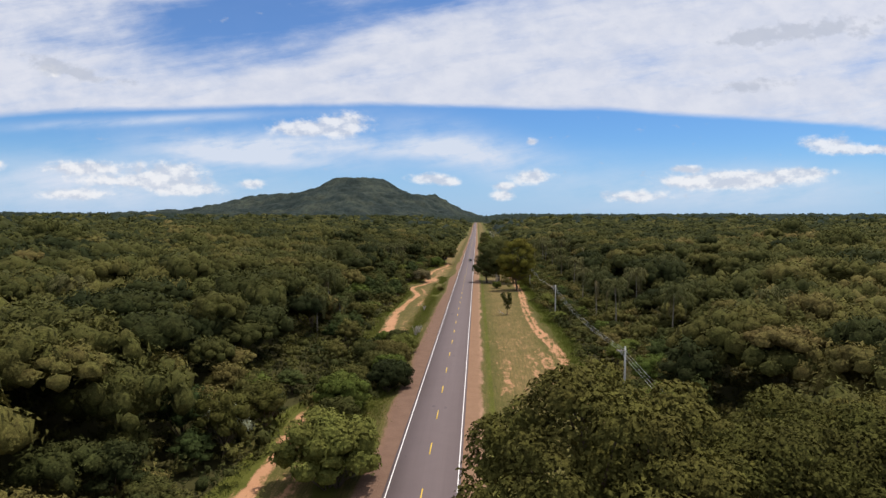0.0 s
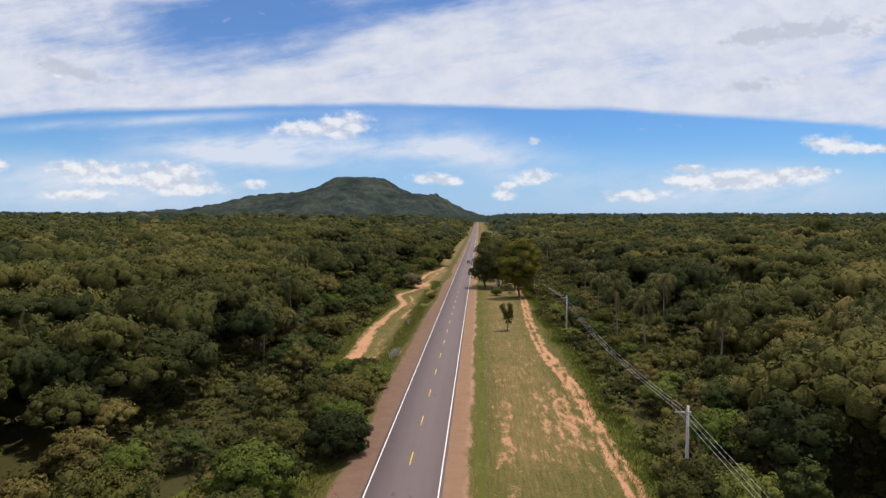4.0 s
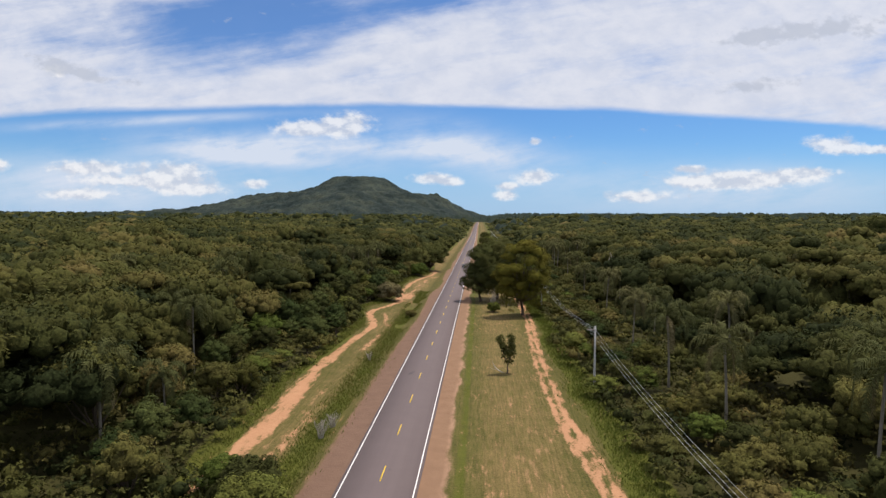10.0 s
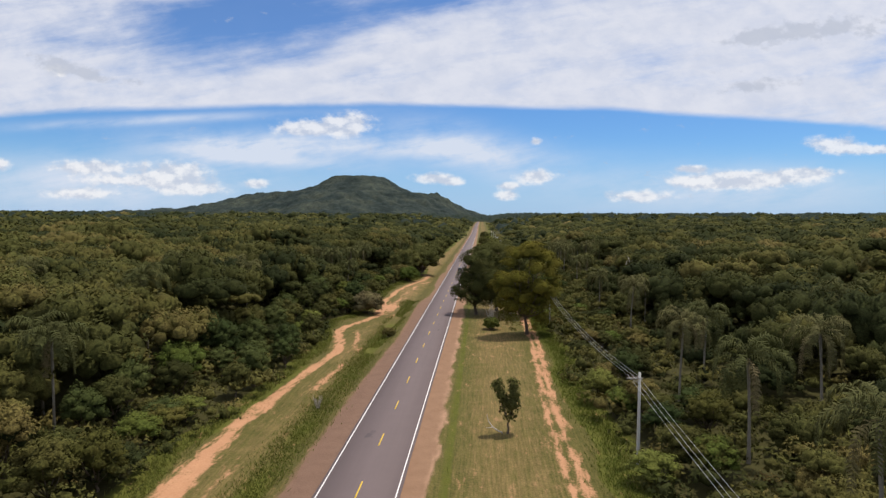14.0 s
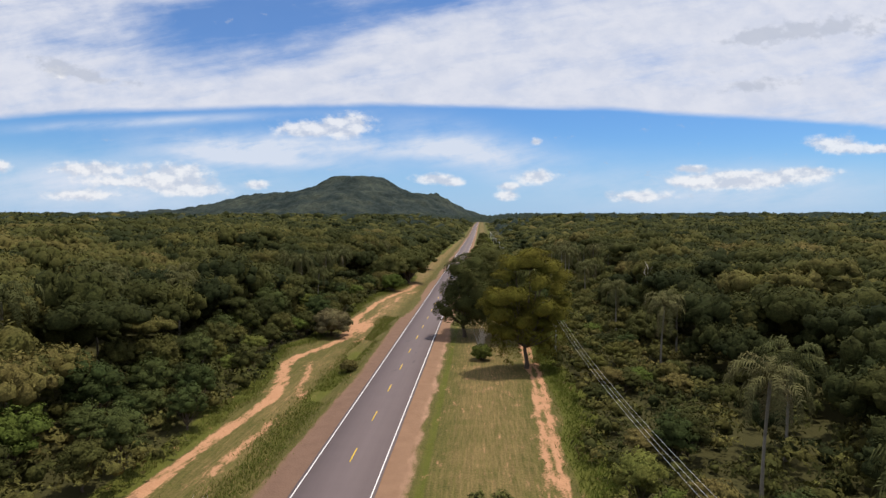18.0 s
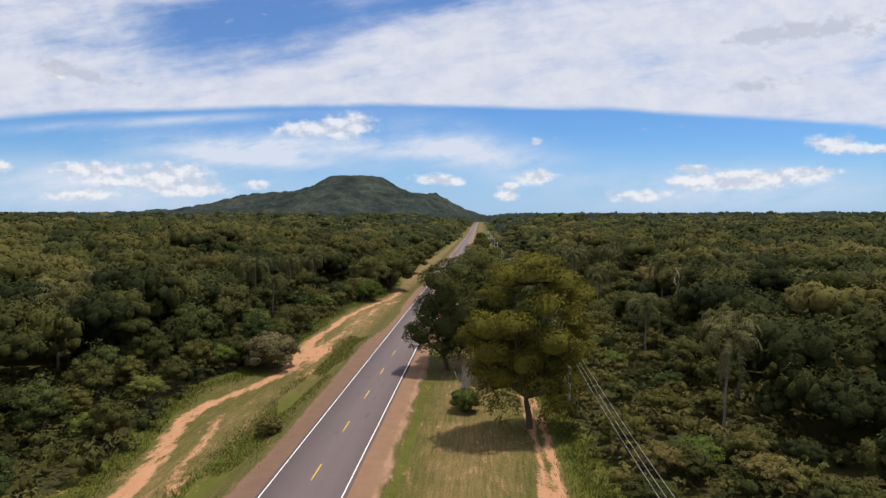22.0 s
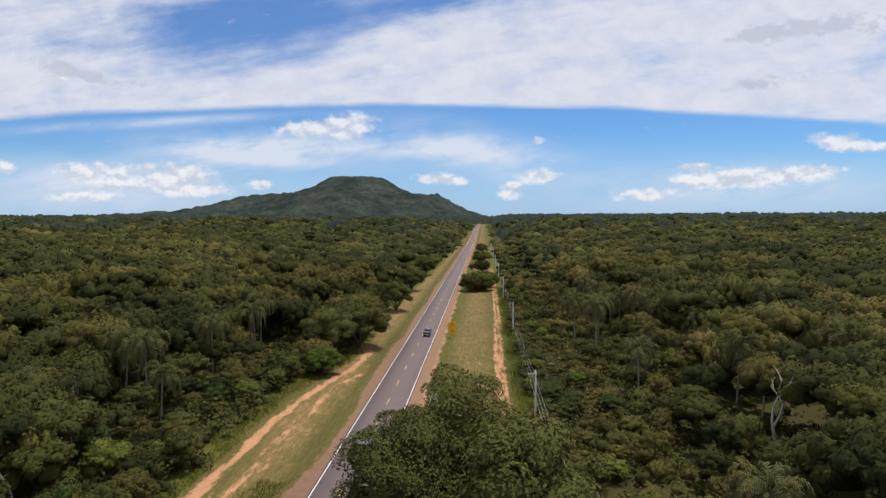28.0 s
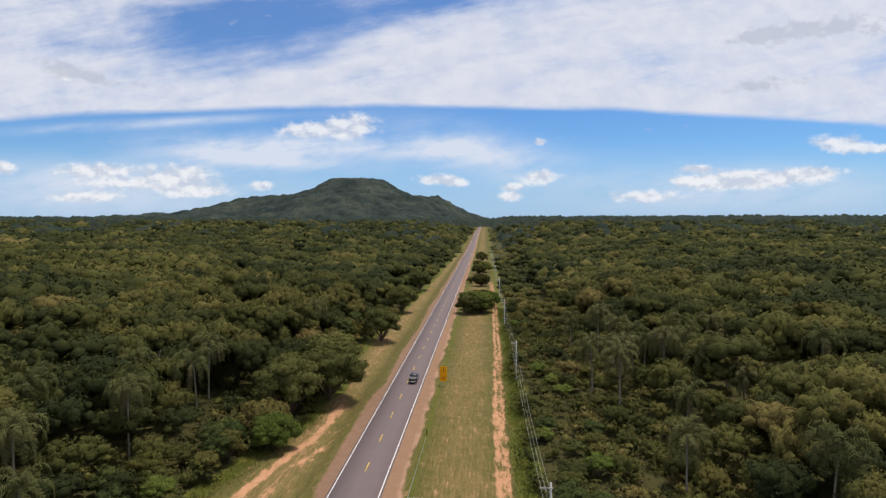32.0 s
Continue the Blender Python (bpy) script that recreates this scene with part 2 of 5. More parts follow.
bark = plain("bark", (0.115, 0.088, 0.066), 0.9, vary=0.4, scale=3.0, spec=0.1)
bark_pale = plain("bleached_wood", (0.42, 0.38, 0.33), 0.85, vary=0.25, scale=4.0, spec=0.1)
palm_bark = plain("palm_bark", (0.22, 0.195, 0.155), 0.9, vary=0.35, scale=5.0, spec=0.1)
pipe_grey = plain("pipe_grey", (0.20, 0.21, 0.19), 0.8, vary=0.2)
concrete = plain("pole_concrete", (0.46, 0.45, 0.43), 0.85, vary=0.15, scale=2.5)
timber = plain("arm_timber", (0.40, 0.37, 0.33), 0.85, vary=0.25, scale=5.0)
ceramic = plain("insulator_ceramic", (0.30, 0.20, 0.15), 0.25, vary=0.1)
aluminium = plain("cable_aluminium", (0.55, 0.55, 0.55), 0.4, 0.6, vary=0.1)
steel = plain("galvanised_steel", (0.42, 0.43, 0.44), 0.5, 0.7, vary=0.2)


def sheet_material(name, color):
    """A thin printed sheet that lets some daylight through."""
    m, g, out = material(name)
    n = g.noise(g.add("ShaderNodeTexCoord").outputs["Object"], 5.0, 4.0)
    c = g.mix(n, tuple(q * 0.94 for q in color), color)
    b = surface(g, out, c, 0.5, 0.0, None, 0.4)
    t = g.add("ShaderNodeBsdfTranslucent")
    g.put(t.inputs[0], c)
    mx = g.add("ShaderNodeMixShader")
    mx.inputs[0].default_value = 0.5
    g.links.new(b.outputs[0], mx.inputs[1])
    g.links.new(t.outputs[0], mx.inputs[2])
    g.links.new(mx.outputs[0], out.inputs[0])
    return m


sign_white = sheet_material("sign_white", (0.92, 0.92, 0.92))
sign_yellow = sheet_material("sign_yellow", (0.88, 0.52, 0.01))
sign_blue = plain("sign_blue", (0.10, 0.12, 0.25), 0.5, vary=0.05)
sign_dark = plain("sign_black", (0.02, 0.02, 0.02), 0.5, vary=0.05)
car_paint = plain("graphite_paint", (0.030, 0.031, 0.035), 0.28, 0.3, vary=0.08, spec=0.6)
car_cover = plain("bed_cover", (0.095, 0.092, 0.092), 0.75, vary=0.15)
car_glass = plain("dark_glass", (0.012, 0.015, 0.02), 0.06, vary=0.05, spec=0.9)
car_chrome = plain("chrome", (0.6, 0.6, 0.6), 0.2, 1.0, vary=0.05)
car_lamp = plain("tail_lamp", (0.35, 0.01, 0.012), 0.2, vary=0.1)
rubber = plain("tyre_rubber", (0.018, 0.018, 0.018), 0.9, vary=0.2)
# hill leaves carry the haze tint in their colour
hill_mat = leaf_material("hill_woods", HILL_HAZED, False, 0.0, 0.6, 0.12, False)
leaf_grass = leaf_material("grass_blades", MEADOW, False, 0.45, 0.3, cut=False)
canopy_mat = leaf_material("far_canopy", FAR_HAZED, False, 0.0, 0.6, 0.16, False)


def ground_material():
    m, g, out = material("verge_ground")
    pos = g.add("ShaderNodeNewGeometry").outputs["Position"]
    big = g.noise(pos, 0.09, 4.0)
    mid = g.noise(pos, 0.6, 5.0, 0.6)
    small = g.noise(pos, 3.5, 5.0, 0.65)
    drawn = g.noise(g.scaled(pos, (1.0, 0.30, 1.0)), 1.1, 5.0, 0.62, 0.3)
    ragged = g.math("ADD", g.math("MULTIPLY", g.math("SUBTRACT", mid, 0.5), 0.8), g.math("MULTIPLY", g.math("SUBTRACT", small, 0.5), 0.6))
    torn = g.math("ADD", g.math("MULTIPLY", g.math("SUBTRACT", drawn, 0.5), 2.6), g.math("MULTIPLY", g.math("SUBTRACT", small, 0.5), 1.0))
    speck = g.math("ADD", g.math("MULTIPLY", g.step(g.noise(pos, 4.5, 4.0, 0.7), 0.28, 0.72), 0.6), g.math("MULTIPLY", g.step(g.noise(g.scaled(pos, (5.0, 0.22, 1.0)), 1.0, 4.0, 0.65), 0.3, 0.7), 0.4))
    mow = g.noise(g.scaled(pos, (3.6, 0.35, 1.0)), 1.0, 4.0, 0.65)
    grass = g.mix(speck, (0.052, 0.058, 0.016), (0.150, 0.138, 0.044))
    hay = g.mix(speck, (0.105, 0.086, 0.034), (0.255, 0.196, 0.084))
    dry = g.math("ADD", g.math("MULTIPLY", g.attr("dry"), 0.9), g.math("MULTIPLY", g.math("SUBTRACT", mow, 0.5), 1.5))
    dry = g.math("ADD", dry, g.math("MULTIPLY", g.math("SUBTRACT", mid, 0.5), 0.9))
    dry = g.math("ADD", dry, g.math("MULTIPLY", g.math("SUBTRACT", big, 0.5), 0.9))
    c = g.mix(g.step(dry, 0.10, 0.90), grass, hay)
    bald = g.step(g.math("ADD", dry, g.math("MULTIPLY", g.math("SUBTRACT", drawn, 0.5), 1.6)), 0.80, 1.15)
    c = g.mix(g.math("MULTIPLY", bald, 0.6), c, (0.36, 0.225, 0.125))
    lush = g.mix(g.math("ADD", g.math("MULTIPLY", small, 0.5), g.math("MULTIPLY", mid, 0.5)), (0.046, 0.064, 0.011), (0.150, 0.158, 0.034))
    c = g.mix(g.step(g.math("ADD", g.attr("lush"), g.math("MULTIPLY", ragged, 0.6)), 0.3, 0.7), c, lush)
    sand = g.mix(mid, (0.32, 0.155, 0.076), (0.52, 0.290, 0.160))
    sand = g.mix(g.math("MULTIPLY", small, 0.45), sand, (0.64, 0.44, 0.29))
    c = g.mix(g.step(g.math("ADD", g.math("MULTIPLY", g.attr("track"), 0.95), torn), 0.25, 0.90), c, sand)
    red = g.mix(mid, (0.212, 0.134, 0.086), (0.312, 0.206, 0.136))
    pale = g.math("ADD", g.math("MULTIPLY", g.attr("rimward"), 0.75), g.math("MULTIPLY", g.math("SUBTRACT", drawn, 0.5), 1.3))
    red = g.mix(g.math("MULTIPLY", g.step(pale, 0.40, 1.10), 0.70), red, (0.47, 0.315, 0.215))
    brown = g.mix(mid, (0.128, 0.084, 0.066), (0.205, 0.140, 0.108))
    red = g.mix(g.math("MULTIPLY", g.attr("brown"), 0.8), red, brown)
    c = g.mix(g.step(g.math("ADD", g.attr("shoulder"), g.math("MULTIPLY", torn, 0.42)), 0.25, 0.80), c, red)
    litter = g.mix(small, (0.034, 0.038, 0.013), (0.078, 0.074, 0.028))
    c = g.mix(g.step(g.math("ADD", g.attr("litter"), g.math("MULTIPLY", ragged, 0.6)), 0.35, 0.65), c, litter)
    c = g.mix(1.0, c, (0.88, 0.80, 0.76), "MULTIPLY")
    surface(g, out, c, 0.95, 0.0, g.bump(g.math("ADD", mid, small), 0.6, 0.12), 0.1)
    return m


def asphalt_material():
    m, g, out = material("asphalt")
    pos = g.add("ShaderNodeNewGeometry").outputs["Position"]
    lane = g.noise(g.scaled(pos, (1.3, 0.03, 1.0)), 1.0, 3.0)
    mid = g.noise(pos, 0.35, 5.0, 0.6)
    grit = g.noise(pos, 9.0, 4.0, 0.7)
    c = g.mix(g.math("ADD", g.math("MULTIPLY", lane, 0.55), g.math("MULTIPLY", mid, 0.45)), (0.096, 0.068, 0.068), (0.152, 0.112, 0.111))
    c = g.mix(g.math("MULTIPLY", grit, 0.3), c, (0.15, 0.125, 0.125))
    spots = g.step(g.noise(g.scaled(pos, (0.8, 0.35, 1.0)), 0.55, 3.0), 0.66, 0.74)
    c = g.mix(g.math("MULTIPLY", spots, 0.5), c, (0.05, 0.042, 0.046))
    surface(g, out, c, 0.82, 0.0, g.bump(grit, 0.3, 0.02), 0.35)
    return m


def paint_material(name, color, worn):
    m, g, out = material(name)
    pos = g.add("ShaderNodeNewGeometry").outputs["Position"]
    n = g.noise(pos, 7.0, 5.0, 0.7)
    c = g.mix(g.step(n, 0.52, 0.75), color, worn)
    surface(g, out, c, 0.7, 0.0, None, 0.3)
    return m


ground_mat = ground_material()
asphalt = asphalt_material()
paint_white = paint_material("line_white", (0.74, 0.70, 0.68), (0.42, 0.37, 0.36))
paint_yellow = paint_material("line_yellow", (0.72, 0.47, 0.045), (0.42, 0.30, 0.12))

# ======================= mesh helpers =======================
def raw_mesh(name, groups, mat, smooth=False, tint=None, sprays=None, normals=None):
    """A mesh from (vertices, faces) arrays; faces of each group have one number of corners. tint: one value a vertex."""
    vs, starts, totals, corners, base, at = [], [], [], [], 0, 0
    for v, f in groups:
        v, f = np.asarray(v, np.float32), np.asarray(f, np.int32)
        vs.append(v)
        k = f.shape[1]
        corners.append((f + base).ravel())
        starts.append(at + np.arange(len(f), dtype=np.int32) * k)
        totals.append(np.full(len(f), k, np.int32))
        base += len(v)
        at += len(f) * k
    vs, corners = np.concatenate(vs), np.concatenate(corners)
    starts, totals = np.concatenate(starts), np.concatenate(totals)
    me = bpy.data.meshes.new(name)
    me.vertices.add(len(vs))
    me.vertices.foreach_set("co", vs.ravel())
    me.loops.add(len(corners))
    me.loops.foreach_set("vertex_index", corners)
    me.polygons.add(len(starts))
    me.polygons.foreach_set("loop_start", starts)
    me.polygons.foreach_set("loop_total", totals)
    if smooth:
        me.polygons.foreach_set("use_smooth", np.ones(len(starts), bool))
    if tint is not None:
        a = me.attributes.new("tint", "FLOAT", "POINT")
        a.data.foreach_set("value", np.asarray(tint, np.float32))
    if sprays is not None:
        a = me.attributes.new("spray", "FLOAT", "POINT")
        if np.isscalar(sprays):
            sprays = np.arange(len(vs)) < sprays
        a.data.foreach_set("value", np.asarray(sprays, np.float32))
    me.update(calc_edges=True)
    if normals is not None:
        a = me.attributes.new("custom_normal", "FLOAT_VECTOR", "POINT")
        a.data.foreach_set("vector", np.asarray(normals, np.float32).ravel())
        me.update()
    me.materials.append(mat)
    return me


def part(name, mesh, parent, label="", m=None):
    ob = new(name, mesh)
    ob.parent = parent
    if m is not None:
        ob.matrix_basis = m
    if label:
        tagged(ob, label)
    return ob


def bm_mesh(name, bm, mat, smooth=False):
    me = bpy.data.meshes.new(name)
    if smooth:
        for f in bm.faces:
            f.smooth = True
    bm.to_mesh(me)
    bm.free()
    me.materials.append(mat)
    return me


def box(sx, sy, sz, at=(0, 0, 0), bevel=0.0, taper=1.0, shift=0.0):
    """A bevelled block as a bmesh; taper narrows its top, shift slides the top along y."""
    bm = bmesh.new()
    bmesh.ops.create_cube(bm, size=1.0)
    for v in bm.verts:
        top = v.co.z > 0
        v.co = Vector((v.co.x * sx * (taper if top else 1), v.co.y * sy * (taper if top else 1) + (shift if top else 0), v.co.z * sz)) + Vector(at)
    if bevel > 0:
        bmesh.ops.bevel(bm, geom=bm.edges[:], offset=bevel, segments=2, affect="EDGES")
    return bm


def tube(points, radii, sides=6):
    """A tapered tube along points: vertices and quads."""
    p = np.asarray(points, float)
    d = np.gradient(p, axis=0)
    d /= np.linalg.norm(d, axis=1)[:, None] + 1e-9
    ref = np.where(np.abs(d[:, 2:3]) > 0.9, np.array([[1.0, 0, 0]]), np.array([[0, 0, 1.0]]))
    a = np.cross(d, ref)
    a /= np.linalg.norm(a, axis=1)[:, None] + 1e-9
    b = np.cross(d, a)
    t = np.linspace(0, 2 * np.pi, sides, endpoint=False)
    ring = np.cos(t)[None, :, None] * a[:, None] + np.sin(t)[None, :, None] * b[:, None]
    v = (p[:, None] + ring * np.asarray(radii, float)[:, None, None]).reshape(-1, 3)
    i, j = np.meshgrid(np.arange(len(p) - 1), np.arange(sides), indexing="ij")
    k = (j + 1) % sides
    f = np.stack([i * sides + j, i * sides + k, (i + 1) * sides + k, (i + 1) * sides + j], -1).reshape(-1, 4)
    return v, f


def joined(groups):
    """Several (vertices, quads) groups as one."""
    vs, fs, base = [], [], 0
    for v, f in groups:
        vs.append(v)
        fs.append(np.asarray(f) + base)
        base += len(v)
    return np.concatenate(vs), np.concatenate(fs)


def smooth01(x, lo, hi):
    t = np.clip((np.asarray(x, float) - lo) / (np.asarray(hi) - lo), 0, 1)
    return t * t * (3 - 2 * t)


class Field:
    """Smooth value noise on the plane, for numpy arrays."""

    def __init__(self, seed):
        self.table = np.random.RandomState(seed).rand(256, 256)

    def __call__(self, x, y):
        xi, yi = np.floor(x).astype(int), np.floor(y).astype(int)
        fx, fy = x - xi, y - yi
        fx, fy = fx * fx * (3 - 2 * fx), fy * fy * (3 - 2 * fy)
        q = lambda a, b: self.table[a % 256, b % 256]
        return (q(xi, yi) * (1 - fx) + q(xi + 1, yi) * fx) * (1 - fy) + (q(xi, yi + 1) * (1 - fx) + q(xi + 1, yi + 1) * fx) * fy


field_a, field_b, field_c = Field(11), Field(12), Field(13)

# ======================= lie of the land =======================
LEFT_EDGE = ([0, 80, 92, 116, 128, 160, 205, 225, 236, 246, 262, 288, 311, 324, 338, 350, 368, 388, 420, 470, 600, 900, 2600], [-21, -20.5, -17.5, -17.5, -20.5, -22, -20.5, -24, -25, -21.5, -21.5, -22, -21.5, -19.5, -17, -16, -15, -18, -19, -17.5, -15, -13, -12])
LEFT_TRACK = ([30, 64, 76, 100, 140, 165, 190, 206, 215, 225, 231, 239, 246, 257, 268, 286, 297, 304, 312, 322, 332, 352],
              [-16.8, -17.6, -18.4, -18.0, -16.4, -17.9, -16.9, -15.6, -17.4, -20.2, -19.2, -16.6, -15.0, -16.2, -17.6, -17.3, -17.5, -16.5, -15.6, -14.0, -11.7, -11.4])
RIGHT_TRACK = ([60, 98, 121, 131, 145, 165, 180, 200, 217, 260, 293, 342, 390, 476, 600], [22.5, 22.0, 22.0, 21.0, 19.9, 19.7, 20.0, 21.0, 21.6, 21.2, 20.8, 20.6, 21.4, 22.0, 21.5])


def left_edge(y):
    return np.interp(y, *LEFT_EDGE) + 2.2 * (field_a(np.asarray(y) * 0.12, np.zeros_like(np.asarray(y, float))) - 0.5)


def right_edge(y):
    return 26.0 + 1.8 * (field_b(np.asarray(y, float) * 0.11, np.zeros_like(np.asarray(y, float))) - 0.5)


def land(x, y):
    """The ground's height."""
    x, y = np.asarray(x, float), np.asarray(y, float)
    ax, r = np.abs(x), np.hypot(x, y)
    z = -0.09 - 0.35 * smooth01(ax, 5.5, 9.5) - 0.45 * np.exp(-((x + 9.2) / 1.5) ** 2) + 0.25 * smooth01(ax, 12, 24)
    z = z + 0.10 * (field_c(x * 0.4, y * 0.4) - 0.5) * smooth01(ax, 5, 8)
    away = smooth01(ax, 40, 190)
    z = z + away * (8.0 + 4.0 * smooth01(r, 300, 1500)) + 8.0 * smooth01(r, 900, 1600) + 22.0 * smooth01(r, 1800, 4300)
    return z


def build_ground():
    wide = np.geomspace(34, 5200, 34)
    xs = np.concatenate([-wide[::-1], np.arange(-33.6, 33.7, 0.6), wide])
    far = np.geomspace(602, 5400, 40)
    ys = np.concatenate([-np.geomspace(1500, 12, 16), np.arange(-10, 360, 1.5), np.arange(360, 600, 2.0), far])
    X, Y = np.meshgrid(xs, ys)
    Z = land(X, Y)
    v = np.stack([X, Y, Z], -1).reshape(-1, 3)
    nx, ny = len(xs), len(ys)
    i, j = np.meshgrid(np.arange(ny - 1), np.arange(nx - 1), indexing="ij")
    f = np.stack([i * nx + j, i * nx + j + 1, (i + 1) * nx + j + 1, (i + 1) * nx + j], -1).reshape(-1, 4)
    me = raw_mesh("ground", [(v, f)], ground_mat, True)
    x, y = v[:, 0].astype(float), v[:, 1].astype(float)
    le, re = left_edge(y), right_edge(y)
    # bare tracks
    lt = np.interp(y, *LEFT_TRACK)
    wl = 0.75 + 0.5 * field_a(y * 0.15, y * 0) + 0.9 * np.exp(-((y - 256) / 9.0) ** 2) + 0.35 * np.exp(-((y - 145) / 22.0) ** 2)
    left = np.exp(-((x - lt) / wl) ** 4) * smooth01(355 - y, 0, 8) * smooth01(y, 10, 20)
    side_path = 0.75 * np.exp(-((x - lt - 3.0 - 1.2 * field_b(y * 0.08, y * 0)) / 0.7) ** 2) * smooth01(field_c(y * 0.13, y * 0 + 4), 0.35, 0.7) * smooth01(352 - y, 0, 8)
    washed = 1.25 * np.exp(-((x + 14.3) / 2.3) ** 4 - ((y - 258.5) / 8.0) ** 2) + 0.60 * np.exp(-((x + 14.4) / 2.7) ** 4 - ((y - 292) / 26.0) ** 4) * smooth01(field_a(x * 0.5, y * 0.09), 0.35, 0.8)
    left = np.maximum(left, washed)
    overgrown = smooth01(y, 76, 84) * smooth01(126 - y, 0, 8)
    left, side_path = left * (1 - 0.8 * overgrown), side_path * (1 - overgrown)
    rt = np.interp(y, *RIGHT_TRACK)
    ruts = np.maximum(np.exp(-((x - rt + 0.55) / 0.55) ** 2), np.exp(-((x - rt - 0.65) / 0.6) ** 2)) * (0.72 + 0.3 * field_b(y * 0.3, y * 0 + 7))
    rough_patch = 0.60 * np.exp(-((x - 18.5) / 3.4) ** 2 - ((y - 106) / 16.0) ** 2) + 0.55 * np.exp(-((x - 10.5) / 1.2) ** 2 - ((y - 100) / 16.0) ** 2)
    track = np.maximum(np.maximum(left, side_path), np.maximum(1.1 * ruts * smooth01(y, 62, 75) * smooth01(620 - y, 0, 60), rough_patch))
    sh_r = smooth01(6.5 + 0.9 * (field_a(y * 0.25, y * 0 + 9) - 0.5) - x, -0.9, 0.9) * (x > 0)
    sh_l = smooth01(x + 6.6 - 0.9 * smooth01(y, 250, 300) + 1.6 * (field_b(y * 0.06, y * 0 + 3) - 0.5), -0.9, 0.9) * (x <= 0)
    shoulder = sh_r + sh_l
    brown = sh_l * (0.55 + 0.45 * smooth01(330 - y, 0, 120))
    lush = np.maximum(smooth01(x - (re - 4.2), 0, 1.6), smooth01((le + 3.2) - x, 0, 2.0))
    lush = np.maximum(lush, 0.62 * np.exp(-((x + 10.0) / 2.2) ** 2) * (0.6 + 0.8 * field_c(x * 0.3, y * 0.12)) * smooth01(275 - y, 0, 60))
    lush = np.maximum(lush, overgrown * smooth01(-x, 9, 11) * (x < 0))
    lush = np.maximum(lush, 0.8 * np.exp(-((x - 7.6) / 0.6) ** 2))
    dry = 0.12 + 0.62 * np.exp(-((x - 14.2) / 5.0) ** 4) * smooth01(y, 70, 95) + 0.42 * np.exp(-((x + 13) / 3.4) ** 2) + 0.40 * np.exp(-((x + 12.5) / 4.5) ** 2) * smooth01(y, 262, 282)
    rimward = np.where(x > 0, smooth01(x, 4.8, 6.4), smooth01(-x, 5.5, 7.2) * smooth01(y, 260, 330))
    litter = np.maximum(smooth01(x - re, 0, 2.5), smooth01(le - x, 0, 2.5))
    for name, value in (("track", track), ("shoulder", shoulder), ("brown", brown), ("lush", lush), ("dry", dry), ("litter", litter), ("rimward", rimward)):
        a = me.attributes.new(name, "FLOAT", "POINT")
        a.data.foreach_set("value", value.astype(np.float32))
    return tagged(new("ground", me), "mown grass verges with sandy tracks and red dirt shoulders beside the road", "ground", kind="structure")


ground = build_ground()


def strip(name, x0, x1, y0, y1, lift, mat, steps, wobble=0.0, skirt=0.0):
    """A long band on the road's bed, with a skirt down its sides."""
    ys = np.linspace(y0, y1, steps)
    z = land(ys * 0, ys) + 0.09 + lift
    e0 = x0 + wobble * (field_a(ys * 0.8, ys * 0 + x0) - 0.5)
    e1 = x1 + wobble * (field_b(ys * 0.8, ys * 0 + x1) - 0.5)
    crown = 0.05 if x0 * x1 < 0 else 0.0
    cols = [np.stack([e0, ys, z - skirt], -1), np.stack([e0, ys, z], -1), np.stack([(e0 + e1) / 2, ys, z + crown], -1), np.stack([e1, ys, z], -1), np.stack([e1, ys, z - skirt], -1)]
    if skirt == 0:
        cols = cols[1:4]
    v = np.stack(cols, 1).reshape(-1, 3)
    n = len(cols)
    i, j = np.meshgrid(np.arange(steps - 1), np.arange(n - 1), indexing="ij")
    f = np.stack([i * n + j, i * n + j + 1, (i + 1) * n + j + 1, (i + 1) * n + j], -1).reshape(-1, 4)
    return raw_mesh(name, [(v, f)], mat)


road = tagged(new("road", strip("road", -3.82, 3.82, -60, 2600, 0.0, asphalt, 700, 0.10, 0.12)), "weathered mauve-grey asphalt highway with painted lines", "road", kind="structure")
for x in (-3.5, 3.5):
    part("edge_line", strip("edge_line", x - 0.058, x + 0.058, -60, 1800, 0.012, paint_white, 500, 0.02), road, "worn white edge line")


def dash_mesh():
    v = [(-0.065, -1.75, 0), (0.065, -1.75, 0), (0.065, 1.75, 0), (-0.065, 1.75, 0), (-0.065, -1.75, 0.012), (0.065, -1.75, 0.012), (0.065, 1.75, 0.012), (-0.065, 1.75, 0.012)]
    f = [(4, 5, 6, 7), (0, 1, 5, 4), (1, 2, 6, 5), (2, 3, 7, 6), (3, 0, 4, 7)]
    return raw_mesh("centre_dash", [(v, f)], paint_yellow)


one_dash = dash_mesh()
for k in range(0, 110):
    y = 12 * k + 6
    part("centre_dash", one_dash, road, "yellow centre line dash" if k == 0 else "", pose(0, y, float(land(0, y)) + 0.09 + 0.052))

# ======================= foliage makers =======================
def ico(level):
    bm = bmesh.new()
    bmesh.ops.create_icosphere(bm, subdivisions=level, radius=1.0)
    v = np.array([x.co[:] for x in bm.verts])
    f = np.array([[q.index for q in p.verts] for p in bm.faces])
    bm.free()
    return v, f


ICO_S, ICO_M = ico(1), ico(2)


def unit(a):
    return a / (np.linalg.norm(a, axis=-1, keepdims=True) + 1e-9)


def soft_normals(p, way, centre):
    """Leaf normals that follow the clump and the crown, so that a crown shades as one rounded body."""
    out = unit(p - centre)
    return unit(0.66 * way + 0.48 * out + np.array([0, 0, 0.22]))


